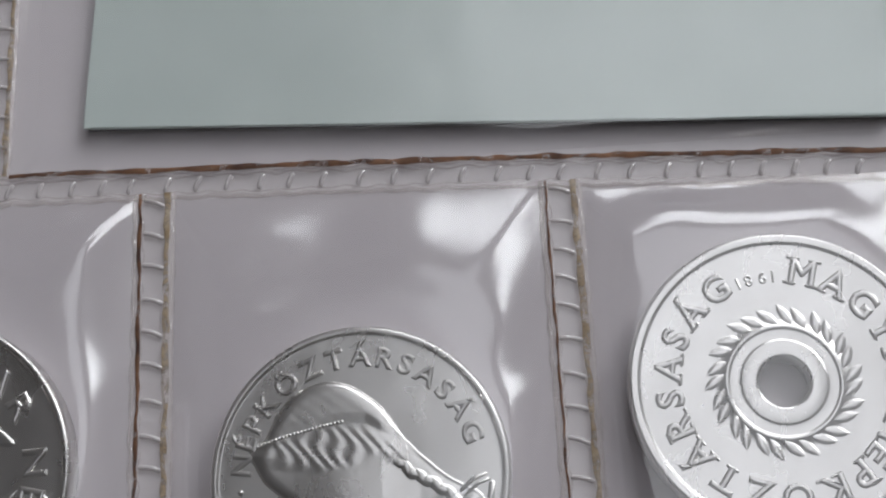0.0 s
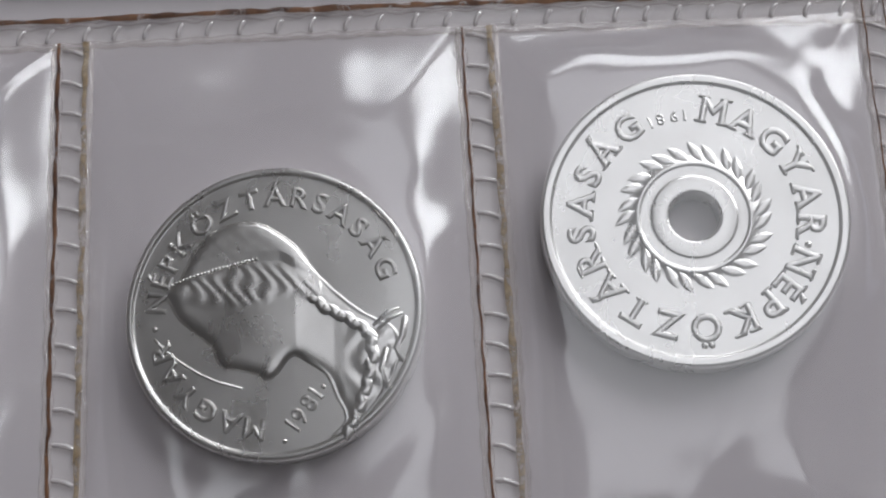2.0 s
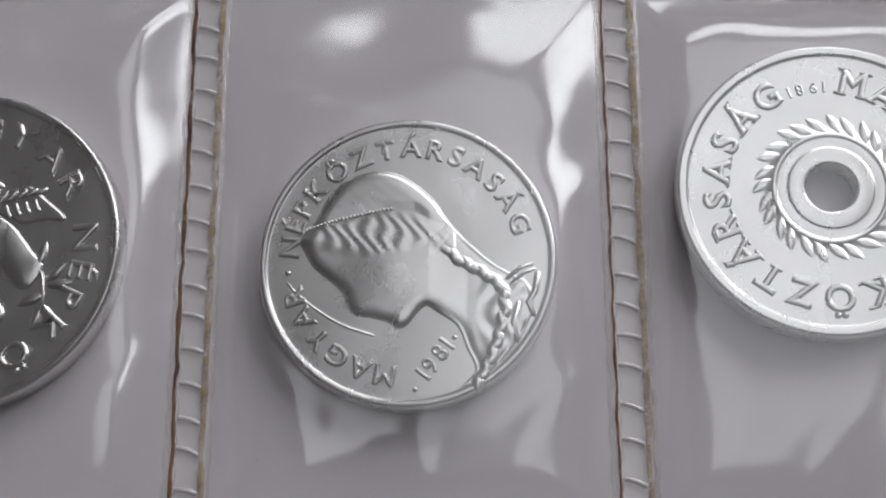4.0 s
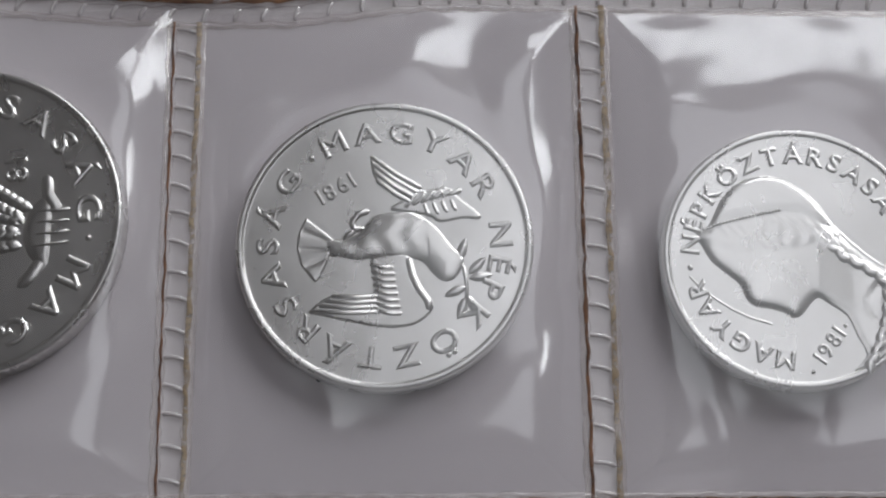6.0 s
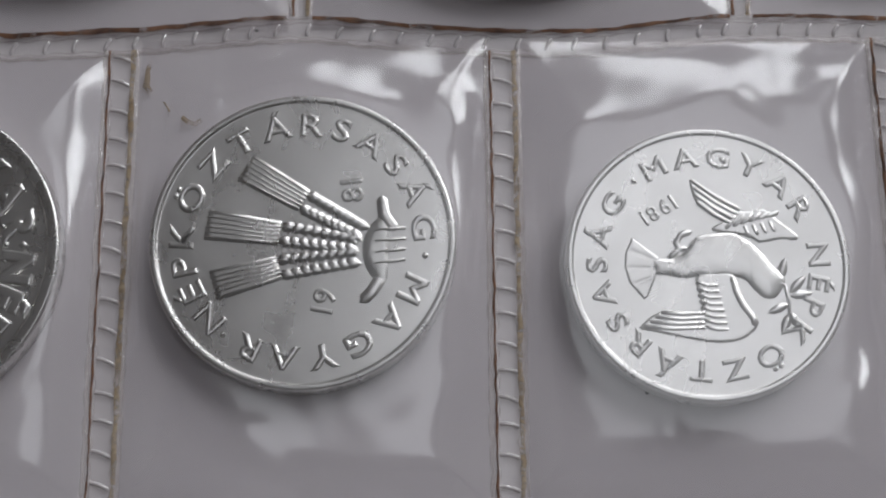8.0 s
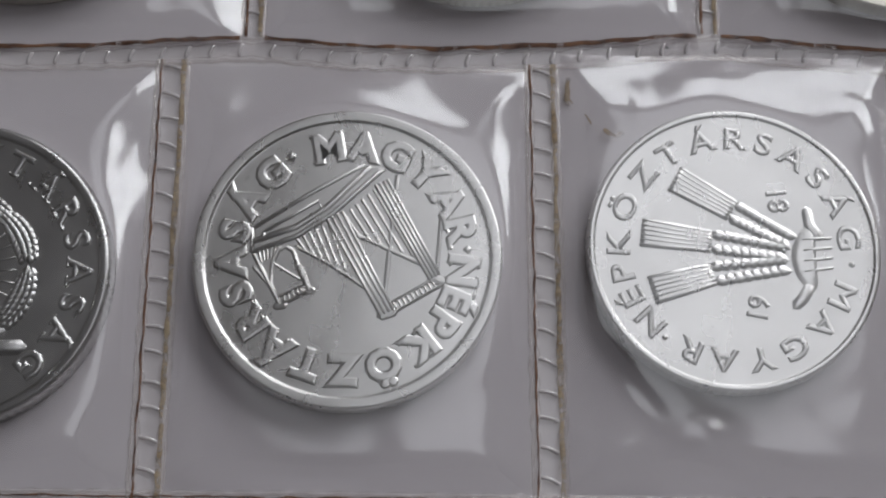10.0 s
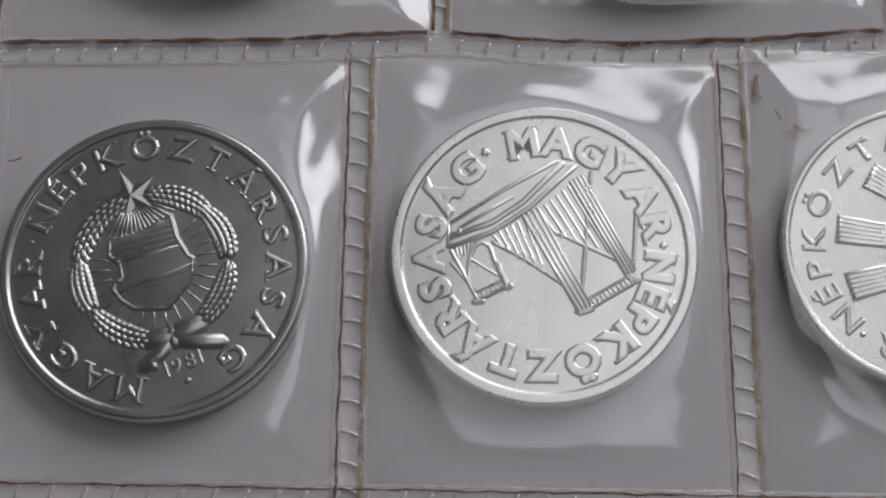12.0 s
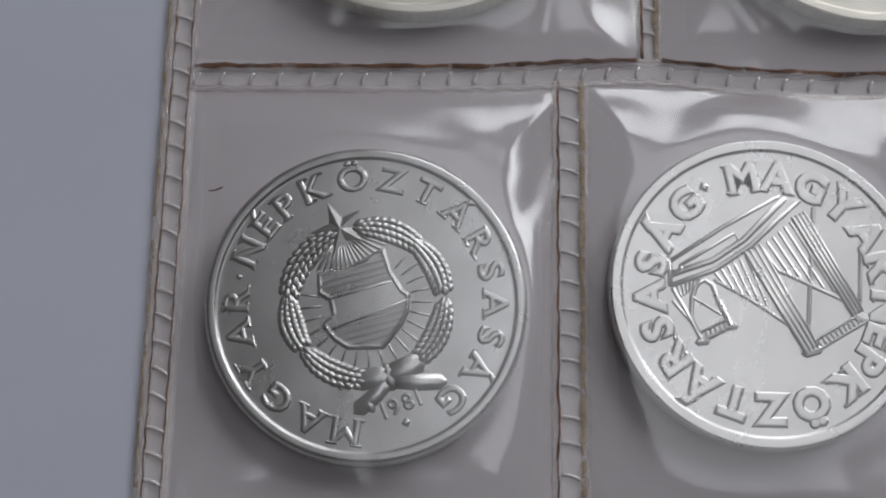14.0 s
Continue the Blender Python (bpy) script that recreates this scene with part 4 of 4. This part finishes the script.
BROWN, PALE = (STAIN, 0.24, 0.0), (TAN, 0.36, 0.35)
for k, (xt, xb) in enumerate(VERT[1:-1]):
    left = BROWN if k in (3,) else (STAIN, 0.15, 0.35)
    weld(column(xt, xb, LOW - 1.0, seam_y(xt) - 1.5), 1.15, 2.0, -14 + 6 * wave(k, 3, 0.7), 40 + k, PALE, left)
for k, x in enumerate(UVERT[1:-1]):
    weld(column(x, x, seam_y(x) + 0.1, 62), 0.72, 2.1, -8, 60 + k, PALE, (STAIN, 0.2, 0.1))
for k, (xt, xb, x0) in enumerate(((VERT[0][0], VERT[0][1], X0), (VERT[-1][0], VERT[-1][1], X1))):
    weld(column(xt, xb, -30, 62), 0.85, 2.0, -20, 70 + k, (STAIN, 0.10, 0.45), (STAIN, 0.10, 0.45))
    bm = bmesh.new()
    bead(bm, column(x0, x0, -42, 92), 0.5, 0.3, 0.05, 80 + k, 0.06)
    part("page_edge", bm, BEAD, page, "yellowed cut edge of the page")
    bm = bmesh.new()
    ribbon(bm, column(x0 + 0.12, x0 + 0.12, -42, 92), 0.2, 0.32, 85 + k, 0.1)
    part("grime_line", bm, TAN, page, "yellowed cut edge of the page")
across = [(x, seam_y(x) - 0.95) for x in np.arange(-9.6, 149.3, 0.35)]
weld(across, 0.85, 2.1, -18, 90, None, None, True, True)
for k in range(4):
    bm = bmesh.new()
    ribbon(bm, [(x, seam_y(x)) for x in np.arange(UVERT[k] + 0.9, UVERT[k + 1] - 0.7, 0.35)], 0.34, 0.44, 95 + k, 0.0)
    part("grime_line", bm, STAIN, page, "rust-brown grime along the pocket bottom")
weld([(x, LOW - 1.0) for x in np.arange(-9.6, 149.3, 0.35)], 0.85, 2.1, -18, 92, (STAIN, 0.12, 0.3), None, True, True)

# ---------------------------------------------------------------- dirt on the page
bm = bmesh.new()
ribbon(bm, [(47.7, 24.3), (47.5, 23.8), (47.55, 23.2), (47.5, 22.6), (47.8, 22.1)], 0.45, 0.36, 301)
ribbon(bm, [(48.9, 21.4), (49.2, 20.9), (49.3, 20.6)], 0.2, 0.40, 302)
ribbon(bm, [(50.2, 20.2), (50.7, 19.8), (51.2, 19.7), (51.6, 20.0)], 0.28, 0.45, 303)
smudge = part("stain", bm, TAN, page, "dried brown smear on the film")
bm = bmesh.new()
ribbon(bm, [(-7.5, 16.25), (-7.0, 16.3), (-6.5, 16.5)], 0.14, 1.0, 304)
part("speck", bm, STAIN, page, "dark fibre stuck on the film")
for k, (x, y, w) in enumerate(((82.3, 0.6, 0.30), (81.9, -3.3, 0.10), (62.8, -3.8, 0.09), (104.4, -3.0, 0.10), (39.4, -2.8, 0.10), (55.2, 27.0, 0.25), (141.5, -1.0, 0.08), (107.0, 21.5, 0.08))):
    bm = bmesh.new()
    dome(bm, [(x + w * (0.5 + 0.3 * wave(k, j, 0.9)) * math.cos(j * 0.9), y + w * (0.5 + 0.3 * wave(k + 3, j, 0.7)) * math.sin(j * 0.9)) for j in range(7)], 0.06, 0.13, rings=2)
    part("speck", bm, DARK_GREY, page, "dark speck of dirt in the pocket")

# ---------------------------------------------------------------- table, and an unseen room added to close the place
table = thing("table", 0, 0, 0, "pale grey-white tabletop under the coin page", "table")
part("tabletop", box_bm(-550, -400, -28, 750, 450, 0.0, 2), TABLE, table, smooth=False)
for lx in (-500, 690):
    for ly in (-350, 390):
        part("leg", box_bm(lx - 25, ly - 25, -750, lx + 25, ly + 25, -28.1, 2), FRAME, table, smooth=False)


def slab(name, x0, y0, z0, x1, y1, z1, material, label, category):
    """Part of the room, in metres."""
    ob = new(name, finish(name, box_bm(x0 * 1000, y0 * 1000, z0 * 1000, x1 * 1000, y1 * 1000, z1 * 1000), material, False))
    return tagged(ob, label, category, kind="structure")


slab("floor", -2.2, -2.2, -0.80, EAST, NORTH, -0.751, BOARDS, "brown wooden floor of the room", "floor")
slab("wall_west", -2.3, -2.2, -0.75, -2.2, NORTH, CEIL, PLASTER, "unseen plaster wall", "wall")
slab("wall_south", -2.3, -2.3, -0.75, EAST + 0.1, -2.2, CEIL, PLASTER, "unseen plaster wall", "wall")


def joined(name, boxes, material, label, category):
    """One piece of the room made of several blocks that meet edge to edge, in metres."""
    bm = bmesh.new()
    for b in boxes:
        other = box_bm(*(v * 1000 for v in b))
        me = bpy.data.meshes.new("piece")
        other.to_mesh(me)
        other.free()
        bm.from_mesh(me)
        bpy.data.meshes.remove(me)
    return tagged(new(name, finish(name, bm, material, False)), label, category, kind="structure")


E1 = EAST + 0.1
joined("wall_east", [(EAST, -2.2, -0.75, E1, SIDE[0], CEIL), (EAST, SIDE[1], -0.75, E1, NORTH, CEIL), (EAST, SIDE[0], -0.75, E1, SIDE[1], SIDE[2]), (EAST, SIDE[0], SIDE[3], E1, SIDE[1], CEIL)],
       PLASTER, "unseen plaster wall with a window opening", "wall")
N1, BL = NORTH + 0.1, BACKLIGHT
joined("wall_north", [(-2.3, NORTH, -0.75, BL[0], N1, CEIL), (BL[1], NORTH, -0.75, E1, N1, CEIL), (BL[0], NORTH, -0.75, BL[1], N1, BL[2]), (BL[0], NORTH, BL[3], BL[1], N1, CEIL)],
       PLASTER, "unseen plaster wall with a window opening", "wall")
C1 = CEIL + 0.12
joined("ceiling", [(-2.3, -2.3, CEIL, WIN[0], N1, C1), (WIN[1], -2.3, CEIL, E1, N1, C1), (WIN[0], -2.3, CEIL, WIN[1], WIN[2], C1), (WIN[0], WIN[3], CEIL, WIN[1], N1, C1)],
       CEILING, "unseen ceiling kept dark for coin reflections, with a roof window opening", "ceiling")
# unseen roof window, added so that the coins reflect a bright area
window = thing("unseen_window_1", 0, 0, 0, "unseen roof window added in the ceiling for coin reflections", "window", kind="structure")
for x0, y0, x1, y1 in ((WIN[0], WIN[2], WIN[0] + 0.03, WIN[3]), (WIN[1] - 0.03, WIN[2], WIN[1], WIN[3]), (WIN[0] + 0.03, WIN[2], WIN[1] - 0.03, WIN[2] + 0.03), (WIN[0] + 0.03, WIN[3] - 0.03, WIN[1] - 0.03, WIN[3])):
    part("window_frame", box_bm(x0 * 1000, y0 * 1000, CEIL * 1000 + 20, x1 * 1000, y1 * 1000, CEIL * 1000 + 90, 2), FRAME, window, smooth=False)
# unseen east window, added for film highlights and shadows to the left
window = thing("unseen_window_2", 0, 0, 0, "unseen white framed window added in the east wall", "window", kind="structure")
for y0, z0, y1, z1 in ((SIDE[0], SIDE[2], SIDE[0] + 0.03, SIDE[3]), (SIDE[1] - 0.03, SIDE[2], SIDE[1], SIDE[3]), (SIDE[0] + 0.03, SIDE[2], SIDE[1] - 0.03, SIDE[2] + 0.03), (SIDE[0] + 0.03, SIDE[3] - 0.03, SIDE[1] - 0.03, SIDE[3]),
                       ((SIDE[0] + SIDE[1]) / 2 - 0.02, SIDE[2] + 0.03, (SIDE[0] + SIDE[1]) / 2 + 0.02, SIDE[3] - 0.03)):
    part("window_frame", box_bm(EAST * 1000 + 10, y0 * 1000, z0 * 1000, EAST * 1000 + 45, y1 * 1000, z1 * 1000, 2), FRAME, window, smooth=False)
# unseen north window, added to put bright patches on the film above coins
window = thing("unseen_window_3", 0, 0, 0, "unseen white framed window added in the north wall", "window", kind="structure")
for x0, z0, x1, z1 in ((BL[0], BL[2], BL[0] + 0.03, BL[3]), (BL[1] - 0.03, BL[2], BL[1], BL[3]), (BL[0] + 0.03, BL[2], BL[1] - 0.03, BL[2] + 0.03), (BL[0] + 0.03, BL[3] - 0.03, BL[1] - 0.03, BL[3]),
                       ((BL[0] + BL[1]) / 2 - 0.02, BL[2] + 0.03, (BL[0] + BL[1]) / 2 + 0.02, BL[3] - 0.03)):
    part("window_frame", box_bm(x0 * 1000, NORTH * 1000 + 10, z0 * 1000, x1 * 1000, NORTH * 1000 + 45, z1 * 1000, 2), FRAME, window, smooth=False)
